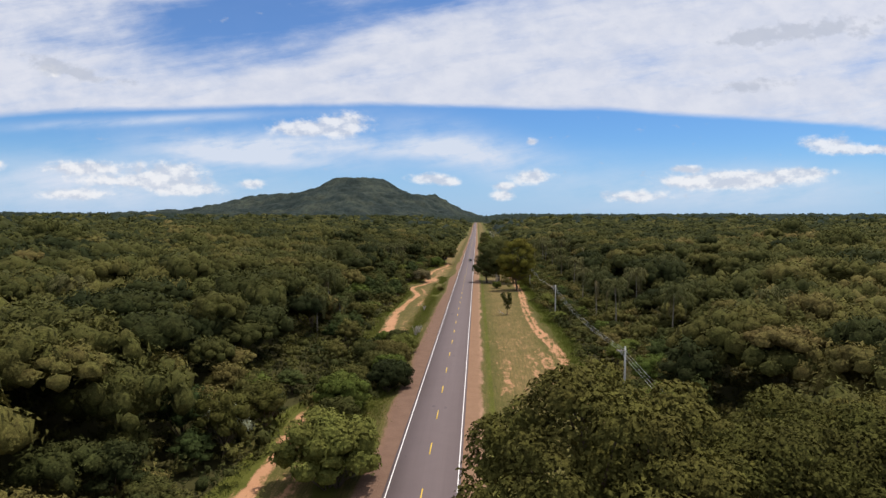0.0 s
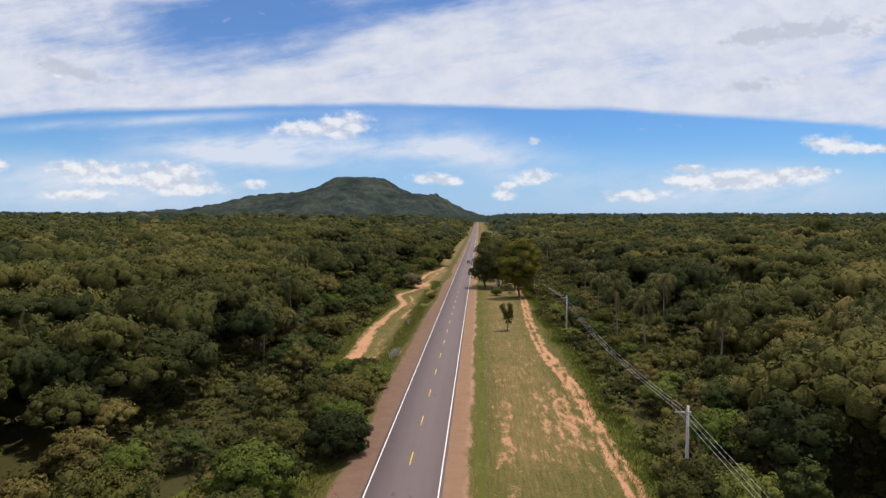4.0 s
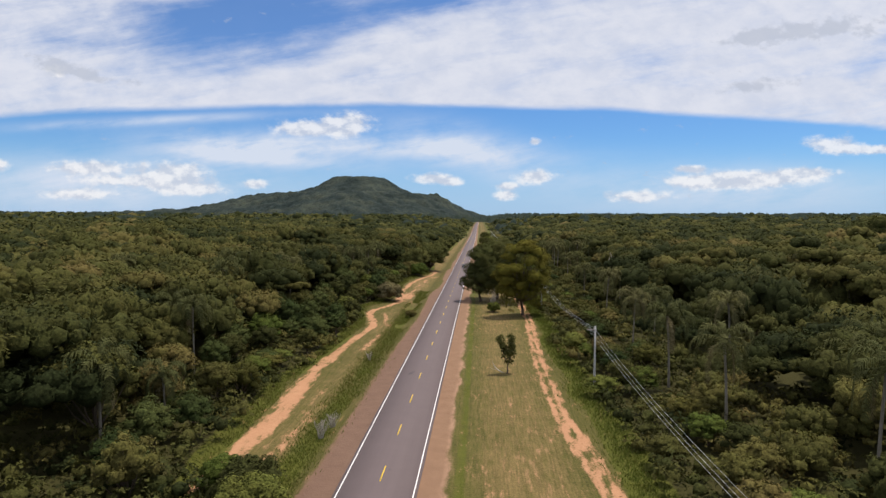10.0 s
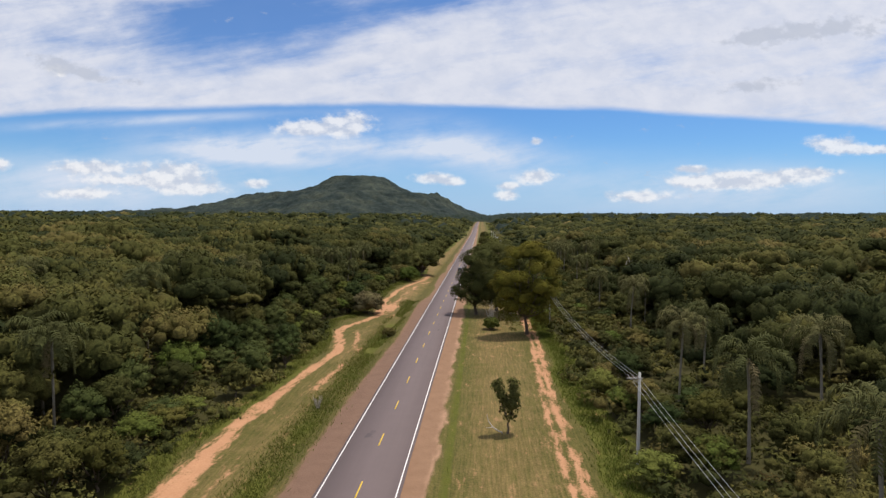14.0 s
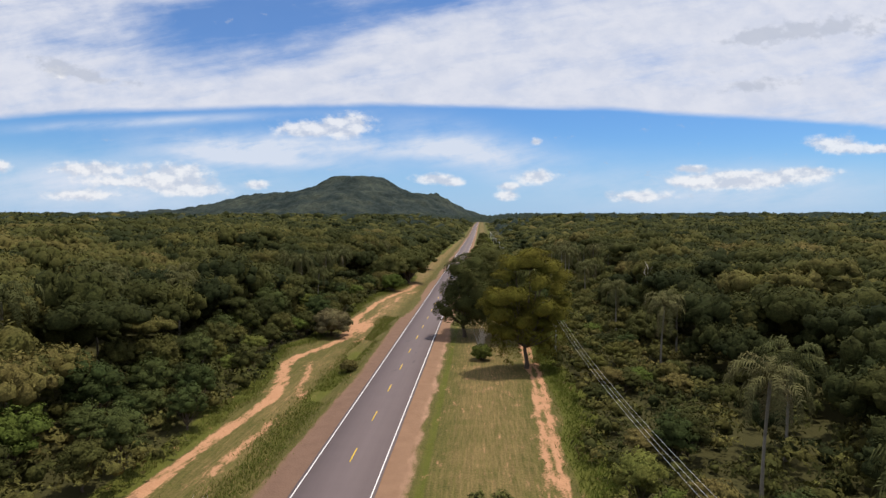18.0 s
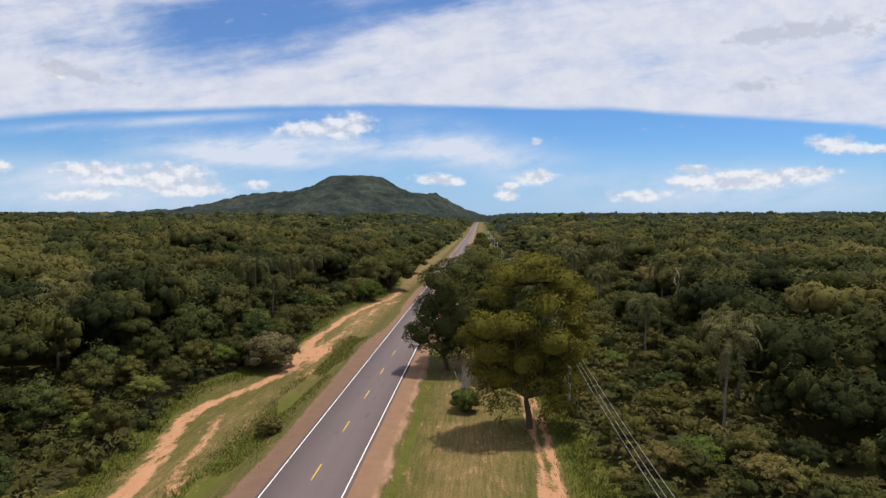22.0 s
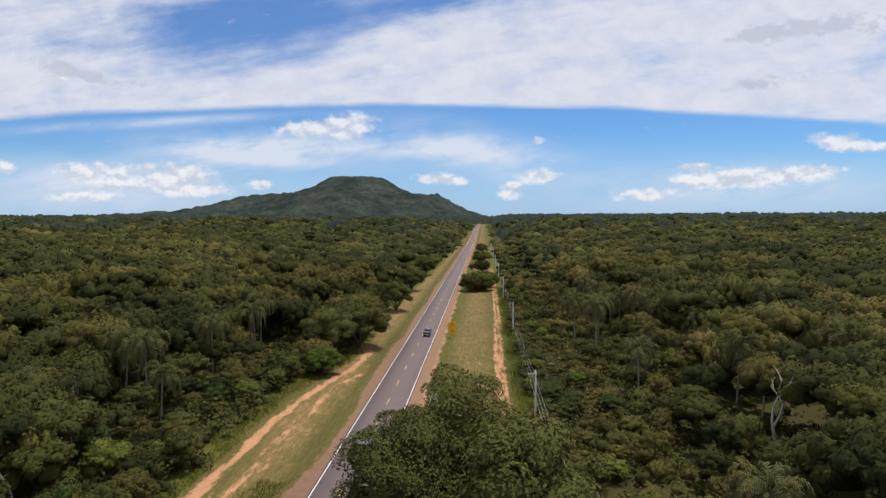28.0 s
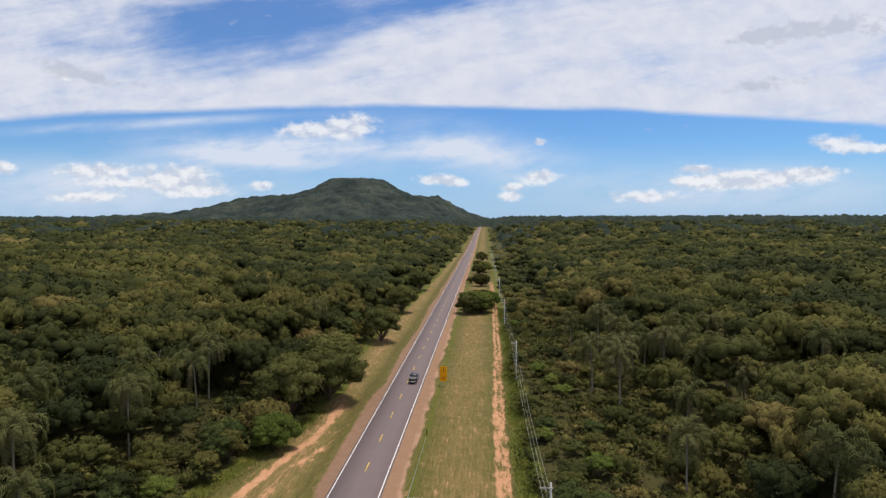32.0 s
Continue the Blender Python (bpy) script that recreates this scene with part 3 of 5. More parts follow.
def middle_of(lobes):
    w = lobes[:, 3] * lobes[:, 4] * lobes[:, 5]
    c = (lobes[:, :3] * w[:, None]).sum(0) / w.sum()
    return c - np.array([0, 0, 0.25 * (c[2] - lobes[:, 2].min())])


def cores(rng, lobes, scale, shape, rough=0.42):
    """The shaded inside of a crown: a lumpy body for each lobe, as vertices, faces and normals."""
    out, centre = [], middle_of(np.asarray(lobes, float))
    for l in lobes:
        v = shape[0] * (1 + rough * (rng.rand(len(shape[0]), 1) - 0.5)) * l[3:6] * scale + l[:3]
        out.append((v, shape[1], soft_normals(v, shape[0], centre)))
    return out


def foliage(rng, lobes, n, size, up=0.5, jitter=0.7, low=-0.35, tri=False, wild=0.55):
    """Leaf sprays over the lobes (rows of centre and half-axes): vertices, faces and normals."""
    lobes = np.asarray(lobes, float)
    area = lobes[:, 3] * lobes[:, 4] + lobes[:, 3] * lobes[:, 5] + lobes[:, 4] * lobes[:, 5]
    m = int(n * 1.9) + 8
    which = rng.choice(len(lobes), m, p=area / area.sum())
    d = unit(rng.randn(m, 3))
    d[:, 2] = np.where(d[:, 2] < low, -d[:, 2], d[:, 2])
    p = lobes[which, :3] + d * lobes[which, 3:6] * (0.84 + 0.30 * rng.rand(m, 1) ** 1.6)
    keep = np.ones(m, bool)
    for k, l in enumerate(lobes):
        q = (((p - l[:3]) / l[3:6]) ** 2).sum(1)
        keep &= ~((q < 0.66) & (which != k))
    p, d = p[keep][:n], d[keep][:n]
    m = len(p)
    nr = unit(d + np.array([0, 0, up]) + jitter * rng.randn(m, 3))
    t = unit(np.cross(nr, rng.randn(m, 3)))
    s = np.cross(nr, t)
    a = size * rng.uniform(0.6, 1.35, (m, 1))
    b = a * rng.uniform(0.45, 0.85, (m, 1))
    shown = unit(soft_normals(p, d, middle_of(lobes)) + wild * nr)
    if tri:
        v = np.stack([p - t * a - s * b * 0.6, p + t * a - s * b * 0.6, p + s * b * 1.1], 1).reshape(-1, 3)
        return v, np.arange(m * 3).reshape(-1, 3), np.repeat(shown, 3, axis=0)
    v = np.stack([p - t * a, p - s * b + nr * a * 0.22, p + t * a, p + s * b + nr * a * 0.22], 1).reshape(-1, 3)
    return v, np.arange(m * 4).reshape(-1, 4), np.repeat(shown, 4, axis=0)


def crown_mesh(groups, mat):
    """A crown's mesh from leaf sprays (first) and inner bodies."""
    return raw_mesh("crown", [q[:2] for q in groups], mat, True, None, len(groups[0][0]), np.concatenate([q[2] for q in groups]))


def crown_lobes(rng, height, radius, count, base, flat=0.62):
    """Lobes heaped over a rounded crown, from base to height."""
    mid, half = (height + base) / 2, (height - base) / 2
    rows = [(0, 0, mid + half * 0.10, radius * 0.66, radius * 0.66, half * 0.74)]
    for k in range(count):
        a = k * 2.39996 + rng.uniform(-0.35, 0.35)
        rise = -0.35 + 1.25 * (k + 0.5) / count + rng.uniform(-0.12, 0.12)
        e = math.asin(max(-0.4, min(0.96, rise)))
        r = radius * rng.uniform(0.30, 0.48) * (9.0 / max(count, 9)) ** 0.42
        out = (radius - r * 0.75) * rng.uniform(0.80, 1.08)
        z = mid + (half - r * flat * 0.8) * math.sin(e) * rng.uniform(0.85, 1.08)
        z = min(z, height - r * flat * 0.9)
        rows.append((math.cos(a) * math.cos(e) * out, math.sin(a) * math.cos(e) * out, z, r, r, r * flat * rng.uniform(1.0, 1.3)))
    return np.array(rows)


def ragged(rng, lobes, count=3, size=0.48):
    """Small tufts standing off the lobes, which break up the crown's outline."""
    more = []
    for l in lobes:
        for k in range(count):
            d = unit(rng.randn(3))
            d[2] = abs(d[2]) if rng.rand() < 0.7 else d[2]
            q = l[3:6] * rng.uniform(0.6, 1.25) * size
            more.append(np.concatenate([l[:3] + d * l[3:6] * rng.uniform(0.75, 1.05), q]))
    return np.concatenate([lobes, np.array(more)])


def limb_mesh(rng, lobes, base, thick, stems, mat):
    """A trunk, or several stems, forking into a limb for each lobe."""
    groups = []
    for s in range(stems):
        a = 2 * math.pi * s / max(stems, 1)
        foot = np.array([math.cos(a), math.sin(a), 0]) * (0.0 if stems == 1 else thick * 2.2)
        fork = np.array([rng.uniform(-0.3, 0.3), rng.uniform(-0.3, 0.3), base * 0.9 + 0.3]) + foot * 2.5
        pts = [foot + (fork - foot) * q + np.array([0.12 * math.sin(5 * q + s), 0.1 * math.sin(4 * q), 0]) for q in np.linspace(0, 1, 5)]
        pts[0][2] -= 0.3
        groups.append(tube(pts, np.linspace(thick * 1.35, thick * 0.8, 5), 7))
        for k, l in enumerate(lobes):
            if k % stems != s or l[2] < base + 0.8:
                continue
            end = l[:3] + np.array([0, 0, l[5] * 0.35])
            bend = (fork + end) / 2 + np.array([rng.uniform(-0.3, 0.3), rng.uniform(-0.3, 0.3), -0.25])
            pts = [fork, (fork + bend) / 2, bend, (bend + end) / 2, end]
            groups.append(tube(pts, np.linspace(thick * 0.6, thick * 0.12, 5), 5))
    v, f = joined(groups)
    return raw_mesh("trunk", [(v, f)], mat, True)


def tree_thing(name, label, category, seed, height, radius, lobes_n, base, leaf_mat, leaves, size, thick, stems=1, wood=bark, up=0.45, jitter=0.45, flat=0.66, core=0.80, group="woodland trees"):
    rng = np.random.RandomState(seed)
    lobes = crown_lobes(rng, height, radius, lobes_n, base, flat)
    thing = tagged(new(name), label, category, group)
    part("trunk", limb_mesh(rng, lobes[:: 1 if stems > 1 else 2], base, thick, stems, wood), thing)
    groups = [foliage(rng, ragged(rng, lobes, 2), leaves, size, up, jitter)]
    if core > 0:
        groups += cores(rng, lobes, core * 0.94, ICO_S if lobes_n > 15 else ICO_M)
    part("crown", crown_mesh(groups, leaf_mat), thing)
    return thing


def big_tree(name, label, seed, lobes, base, leaf_mat, leaves, size, thick, stems=1, core=0.8, jitter=0.5, up=0.45):
    """A tree with lobes laid out by hand."""
    rng = np.random.RandomState(seed)
    lobes = np.array(lobes, float)
    thing = tagged(new(name), label, "tree")
    part("trunk", limb_mesh(rng, lobes, base, thick, stems, bark), thing)
    loose = lobes.copy()
    loose[:, 3:6] *= (0.88, 0.88, 1.06)
    groups = [foliage(rng, ragged(rng, loose, 7, 0.38), leaves, size, up, jitter, wild=0.22)]
    if core > 0:
        groups += cores(rng, loose[loose[:, 2] > base + 2.2], core, ICO_M, 0.7)
    part("crown", crown_mesh(groups, leaf_mat), thing)
    return thing


def palm_thing(seed, height, spread, fronds, label):
    rng = np.random.RandomState(seed)
    thing = tagged(new("palm_tree"), label, "palm tree", "palms in the woodland")
    lean = rng.uniform(-0.6, 0.6, 2)
    pts = [(lean[0] * q * q, lean[1] * q * q, height * q - 0.3 * (q == 0)) for q in np.linspace(0, 1, 7)]
    part("trunk", raw_mesh("trunk", [tube(pts, [0.20, 0.15, 0.13, 0.12, 0.12, 0.13, 0.17], 8)], palm_bark, True), thing)
    head = np.array(pts[-1])
    live, dead = [], []
    for k in range(fronds):
        az = k * 2.39996 + rng.uniform(-0.3, 0.3)
        q0 = k / fronds
        rise = math.radians(84 - 120 * q0 ** 1.1 + rng.uniform(-12, 12))
        length = spread * rng.uniform(0.75, 1.1)
        p, e, line = head.copy(), rise, [head.copy()]
        droop = rng.uniform(0.8, 1.25)
        for s in range(8):
            e = max(e - math.radians(4 + 5.6 * s) * droop, math.radians(-88))
            p = p + length / 8 * np.array([math.cos(az) * math.cos(e), math.sin(az) * math.cos(e), math.sin(e)])
            line.append(p.copy())
        line = np.array(line)
        sidew = np.array([-math.sin(az), math.cos(az), 0])
        v, f = [], []
        for s in range(20):
            w = (s + 1.5) / 22 * 8
            i0 = min(int(w), 7)
            c = line[i0] + (line[i0 + 1] - line[i0]) * (w - i0)
            fwd = unit(line[i0 + 1] - line[i0])
            ln = rng.uniform(0.6, 1.0) * spread / 3.4 * math.sin(math.pi * (0.14 + 0.78 * s / 20)) ** 0.6
            for sg in (-1, 1):
                bend = c + (sidew * sg * 0.30 + fwd * 0.26 + np.array([0, 0, 0.04 + rng.uniform(-0.12, 0.12)])) * ln
                tip = bend + (sidew * sg * 0.16 + fwd * 0.22 + np.array([0, 0, -0.55 + rng.uniform(-0.15, 0.15)])) * ln
                wd = fwd * 0.075
                b = len(v)
                v += [c - wd, c + wd, bend + wd * 0.9, bend - wd * 0.9, tip]
                f += [(b, b + 1, b + 2), (b, b + 2, b + 3), (b + 3, b + 2, b + 4)]
        rv, rf = tube(line, np.linspace(0.05, 0.014, 9), 4)
        rf = np.array(rf)
        tri = np.concatenate([rf[:, :3], rf[:, [0, 2, 3]]]) if rf.shape[1] == 4 else rf
        (dead if q0 > 0.88 else live).append((np.array(v), np.array(f)))
        (dead if q0 > 0.88 else live).append((np.array(rv), tri))
    part("frond_crown", raw_mesh("frond_crown", live, leaf_palm), thing)
    if dead:
        part("dead_fronds", raw_mesh("dead_fronds", dead, leaf_dry), thing, "hanging dry fronds")
    return thing


def twig_shrub(name, label, seed, height, reach, stems, wood):
    """A sheaf of thin upright stems with fine side twigs."""
    rng = np.random.RandomState(seed)
    groups = []
    for k in range(stems):
        a, lean = rng.uniform(0, 2 * math.pi), reach * rng.uniform(0.1, 1.0)
        h = height * rng.uniform(0.65, 1.05)
        foot = np.array([math.cos(a), math.sin(a), 0]) * 0.35 * rng.rand()
        pts = [foot + np.array([math.cos(a) * lean * q ** 1.6, math.sin(a) * lean * q ** 1.6, h * q - 0.2]) + rng.uniform(-0.08, 0.08, 3) for q in np.linspace(0, 1, 6)]
        groups.append(tube(pts, np.linspace(0.055, 0.015, 6), 4))
        for j in range(7):
            i = rng.randint(2, 5)
            q = pts[i] + (pts[i + 1] - pts[i]) * rng.rand()
            d = np.array([rng.uniform(-0.5, 0.5), rng.uniform(-0.5, 0.5), rng.uniform(0.5, 1.0)]) * height * 0.17
            groups.append(tube([q, q + d * 0.5 + rng.uniform(-0.05, 0.05, 3), q + d], [0.024, 0.018, 0.008], 3))
    thing = tagged(new(name), label, "shrub")
    part("stem_sheaf", raw_mesh("stem_sheaf", [joined(groups)], wood, True), thing)
    return thing


def bare_tree(name, label, seed, height, reach, thick, wood, depth=4, forks=3, twist=0.55):
    """A leafless tree of forking branches."""
    rng = np.random.RandomState(seed)
    groups = []

    def grow(p, d, ln, r, level):
        q = p + d * ln * 0.5 + rng.uniform(-0.06, 0.06, 3) * ln
        e = q + unit(d + rng.uniform(-0.25, 0.25, 3)) * ln * 0.5
        groups.append(tube([p, q, e], [r, r * 0.85, r * 0.66], 5 if level < 2 else 4))
        if level < depth:
            for k in range(forks if level else 2):
                nd = unit(d + rng.uniform(-1, 1, 3) * twist * reach + np.array([0, 0, 0.12]))
                grow(e if k else q * 0.3 + e * 0.7, nd, ln * rng.uniform(0.55, 0.8), r * 0.6, level + 1)

    grow(np.array([0, 0, -0.3]), np.array([0.05, 0.0, 1.0]), height * 0.42, thick, 0)
    thing = tagged(new(name), label, "tree")
    v, f = joined(groups)
    part("bough", raw_mesh("bough", [(v, f)], wood, True), thing)
    return thing


placed = set()


def stand(proto, x, y, turn=0.0, scale=1.0, tall=1.0, sink=0.0):
    """Puts a thing, or from its second use a copy of it, on the ground."""
    m = pose(x, y, float(land(x, y)) - sink, 0, 0, turn) @ Matrix.Diagonal((scale, scale, scale * tall, 1))
    if proto.name not in placed:
        placed.add(proto.name)
        proto.matrix_basis = m
        return proto
    keep = proto.matrix_basis.copy()
    proto.matrix_basis = Matrix.Identity(4)
    c = copy_thing(proto, m)
    proto.matrix_basis = keep
    return c


# ======================= trees that stand out =======================
# tall olive tree over the verge, its crown in two tiers
stand(big_tree("olive_crowned_tree", "tall feathery olive-green tree with forked trunk on the verge", 21,
               [(0.5, 0.6, 16.4, 3.6, 3.4, 1.4), (3.4, 1.2, 15.6, 3.0, 2.8, 1.3), (-2.0, 1.4, 15.9, 3.0, 2.8, 1.3), (0.9, 0.2, 17.6, 2.6, 2.4, 1.0), (5.4, 1.4, 14.0, 2.4, 2.2, 1.2), (-3.6, 0.8, 14.2, 2.2, 2.0, 1.1),
                (4.6, -0.2, 12.4, 2.0, 1.8, 1.4), (1.5, -1.8, 13.4, 2.4, 2.0, 1.4), (-4.6, -2.2, 11.0, 3.0, 2.8, 1.4), (-2.2, -3.2, 11.6, 2.6, 2.2, 1.2), (-6.2, -0.6, 9.6, 2.2, 2.0, 1.2), (-4.6, -3.0, 8.6, 2.4, 2.0, 1.4),
                (2.6, -2.6, 9.6, 2.4, 2.2, 1.6), (4.8, -1.0, 8.2, 2.2, 2.0, 1.7), (5.6, 0.6, 10.4, 1.9, 1.8, 1.5), (-1.0, 2.2, 9.5, 3.0, 2.6, 2.2), (2.4, 2.6, 6.5, 2.6, 2.2, 2.2), (4.4, -2.0, 5.2, 2.0, 1.8, 1.8),
                (-3.4, -1.8, 5.8, 2.2, 2.0, 1.6), (2.8, -2.6, 2.6, 1.9, 1.7, 1.6), (-2.8, -2.8, 3.0, 1.9, 1.7, 1.5), (-4.8, -1.4, 3.4, 1.6, 1.5, 1.3), (-1.0, -3.4, 7.6, 1.8, 1.5, 1.2),
                (0.4, 2.4, 3.8, 2.4, 2.0, 1.7), (3.6, 1.4, 3.0, 1.9, 1.8, 1.5), (-3.0, 1.6, 4.4, 2.2, 2.0, 1.7), (0.6, -2.9, 5.0, 1.9, 1.6, 1.3), (-5.4, 0.8, 6.0, 1.9, 1.8, 1.5), (0.4, -0.8, 7.6, 2.6, 2.2, 2.0), (4.4, 1.8, 5.6, 2.0, 1.9, 1.7),
                (1.8, -1.2, 4.4, 2.2, 2.0, 1.6), (-1.6, -2.0, 5.2, 2.2, 1.9, 1.5), (3.2, 0.2, 6.8, 2.3, 2.1, 1.8), (-3.2, 0.2, 7.6, 2.4, 2.2, 1.9)],
               3.4, leaf_fresh, 52000, 0.110, 0.32, 1, 0.66), 20.6, 223.6, 0, 1.0, 1.06)
# dark trees beyond it, one reaching over the road
stand(big_tree("dark_tree", "dark green spreading tree overhanging the road's edge", 22,
               [(0.6, 0, 13.4, 4.4, 4.2, 3.4), (-1.6, -1.2, 16.0, 2.9, 2.8, 2.0), (1.8, 1.0, 17.2, 3.2, 3.0, 1.9), (-2.6, 0.2, 10.6, 2.9, 2.8, 2.6), (-3.8, -3.0, 6.4, 2.7, 2.3, 1.8),
                (-2.0, -3.4, 4.8, 2.5, 2.2, 1.6), (3.0, -1.8, 10.4, 3.2, 3.0, 2.8), (0.2, -2.4, 8.0, 3.1, 2.6, 2.6), (-4.9, -2.6, 7.6, 1.6, 1.5, 1.2), (3.2, 2.4, 14.2, 3.0, 2.8, 2.4),
                (2.6, -2.2, 5.8, 2.6, 2.4, 2.2), (-0.4, 1.6, 6.6, 2.8, 2.6, 2.2), (4.4, 0.6, 7.4, 2.4, 2.4, 2.2), (-2.9, -2.0, 8.8, 2.0, 1.9, 1.6),
                (1.2, -2.6, 3.2, 2.2, 1.9, 1.5), (3.6, -1.6, 3.4, 2.3, 2.0, 1.7), (-0.8, -1.4, 3.6, 1.9, 1.8, 1.4), (2.2, 1.8, 3.4, 2.4, 2.2, 1.8)],
               2.6, leaf_dark, 34000, 0.135, 0.36, 1, 0.62), 9.6, 249.5, 0, 1.0, 0.90)
stand(big_tree("dark_tree", "dark green round-crowned tree beside the mown verge", 23,
               [(0, 0, 11.6, 4.8, 4.6, 3.6), (-3.2, -1.8, 12.8, 3.2, 3.0, 2.2), (2.8, -1.4, 13.4, 3.2, 3.0, 2.2), (0.4, 0.6, 15.6, 3.6, 3.4, 2.0), (-3.6, 2.6, 11.4, 3.0, 2.8, 2.4),
                (4.6, 1.8, 10.6, 3.0, 2.8, 2.4), (0.2, -3.6, 9.2, 3.2, 2.6, 2.4), (4.4, -3.2, 8.2, 2.6, 2.4, 2.2), (-5.2, -0.4, 8.6, 2.6, 2.4, 2.0), (-1.0, 3.8, 10.4, 3.0, 2.8, 2.4),
                (-2.6, -2.8, 6.4, 2.4, 2.2, 2.0), (2.0, -2.6, 5.8, 2.6, 2.2, 2.0),
                (-0.6, -3.0, 3.4, 2.2, 1.9, 1.5), (2.8, -2.4, 3.2, 2.2, 1.9, 1.6), (-3.4, -0.8, 4.2, 2.0, 1.9, 1.6)],
               2.8, leaf_dark, 28000, 0.135, 0.36, 1, 0.64), 14.9, 255.5, 0, 1.08, 0.99)
stand(tree_thing("dark_tree", "dark green tree in the roadside clump", "tree", 24, 15.5, 5.0, 9, 1.6, leaf_dark, 6000, 0.22, 0.30, core=0.80, group=""), 20.6, 247.0, 0, 1.1)
# sapling and fallen branch on the mown grass
stand(big_tree("sapling", "slender dark sapling with upright tufts on mown grass", 25,
               [(-1.15, 0, 5.4, 0.75, 0.7, 0.8), (-0.7, 0.1, 4.5, 0.7, 0.6, 0.8), (0.7, 0, 5.7, 0.7, 0.65, 0.8), (0.8, 0.1, 4.6, 0.8, 0.7, 0.9), (0.5, -0.1, 3.4, 0.95, 0.8, 0.8),
                (-0.2, 0, 2.7, 0.85, 0.8, 0.7), (1.1, 0, 3.2, 0.6, 0.6, 0.6), (0.3, 0.2, 1.8, 0.8, 0.8, 0.6), (-0.4, 0.1, 3.7, 0.6, 0.55, 0.6)], 1.1, leaf_dark, 1300, 0.16, 0.11, 1, 0.74), 13.9, 166.0)
bough = [(13.4, 166.0, 0.12), (12.9, 166.1, 0.30), (12.3, 166.4, 0.62), (11.8, 166.8, 1.15), (11.6, 167.1, 1.9)]
twig = [(12.3, 166.4, 0.62), (11.7, 165.9, 0.7), (11.2, 165.6, 1.0)]
limb = joined([tube([(x, y, z + float(land(x, y))) for x, y, z in bough], [0.09, 0.08, 0.065, 0.05, 0.02], 6), tube([(x, y, z + float(land(x, y))) for x, y, z in twig], [0.05, 0.035, 0.015], 5)])
tagged(new("fallen_branch", raw_mesh("fallen_branch", [limb], bark_pale, True)), "bleached fallen branch lying by the sapling", "branch")
# grey twiggy shrub under the clump
stand(twig_shrub("dry_shrub", "pale grey leafless twiggy shrub beside the trees", 32, 5.6, 1.7, 26, bark_pale), 13.1, 231.0)
ditch_shrub = twig_shrub("dry_shrub", "grey twiggy shrub among the ditch weeds", 33, 2.3, 1.1, 22, bark_pale)
for x, y, turn, q in ((-9.2, 137, 0, 1.0), (-8.7, 140.5, 80, 0.8), (-10.4, 174, 150, 0.7), (-9.9, 121, 40, 0.9)):
    stand(ditch_shrub, x, y, turn, q)
# leafless pale trees in the woodland
bare_a = bare_tree("leafless_tree", "pale leafless tree among green crowns", 36, 12.0, 1.0, 0.20, bark_pale, 4, 3, 0.6)
for k, (x, y, q) in enumerate([(-92, 216, 1.1), (-58, 185, 1.0), (-61, 312, 0.95), (-40, 279, 0.85), (-70, 308, 1.0), (-53, 351, 0.95), (62, 300, 0.9), (-34, 262, 0.75), (16.5, 27.0, 0.95)]):
    stand(bare_a, x, y, 110 * k, q)
# bleached dead tree among the woodland
stand(bare_tree("dead_tree", "bleached white dead tree rising from the scrub", 35, 14.0, 1.3, 0.30, bark_pale, 3, 2, 0.75), 56.0, 283.5)

olive_a = tree_thing("olive_tree", "feathery olive-green tree crowding the roadside", "tree", 41, 12.6, 5.2, 26, 2.6, leaf_olive, 13000, 0.145, 0.26, 2, flat=0.6, core=0.72, jitter=0.6, group="roadside olive trees")
olive_b = tree_thing("olive_tree", "wide olive-brown tree crowding the roadside", "tree", 42, 12.2, 6.0, 30, 2.4, leaf_olive, 15000, 0.145, 0.28, 2, flat=0.6, core=0.72, jitter=0.6, group="roadside olive trees")
olive_high = tree_thing("olive_tree", "tall airy olive-green tree reaching over the roadside", "tree", 43, 20.4, 6.0, 36, 11.0, leaf_olive, 24000, 0.135, 0.30, 2, flat=0.6, core=0.60, jitter=0.6, group="roadside olive trees")
for k, (proto, x, y, s) in enumerate([(olive_high, 11.0, 24.0, 1.02), (olive_high, 9.0, 12.5, 0.95), (olive_high, 18.0, 26, 0.87), (olive_high, 24.5, 29, 0.85), (olive_high, 31, 33, 0.82), (olive_b, 37, 41, 1.22),
                                      (olive_a, 29.5, 44, 1.1), (olive_high, 20, 14, 0.88), (olive_high, 30, 20, 0.85), (olive_a, 43, 36, 1.15)]):
    stand(proto, x, y, 67 * k, s)

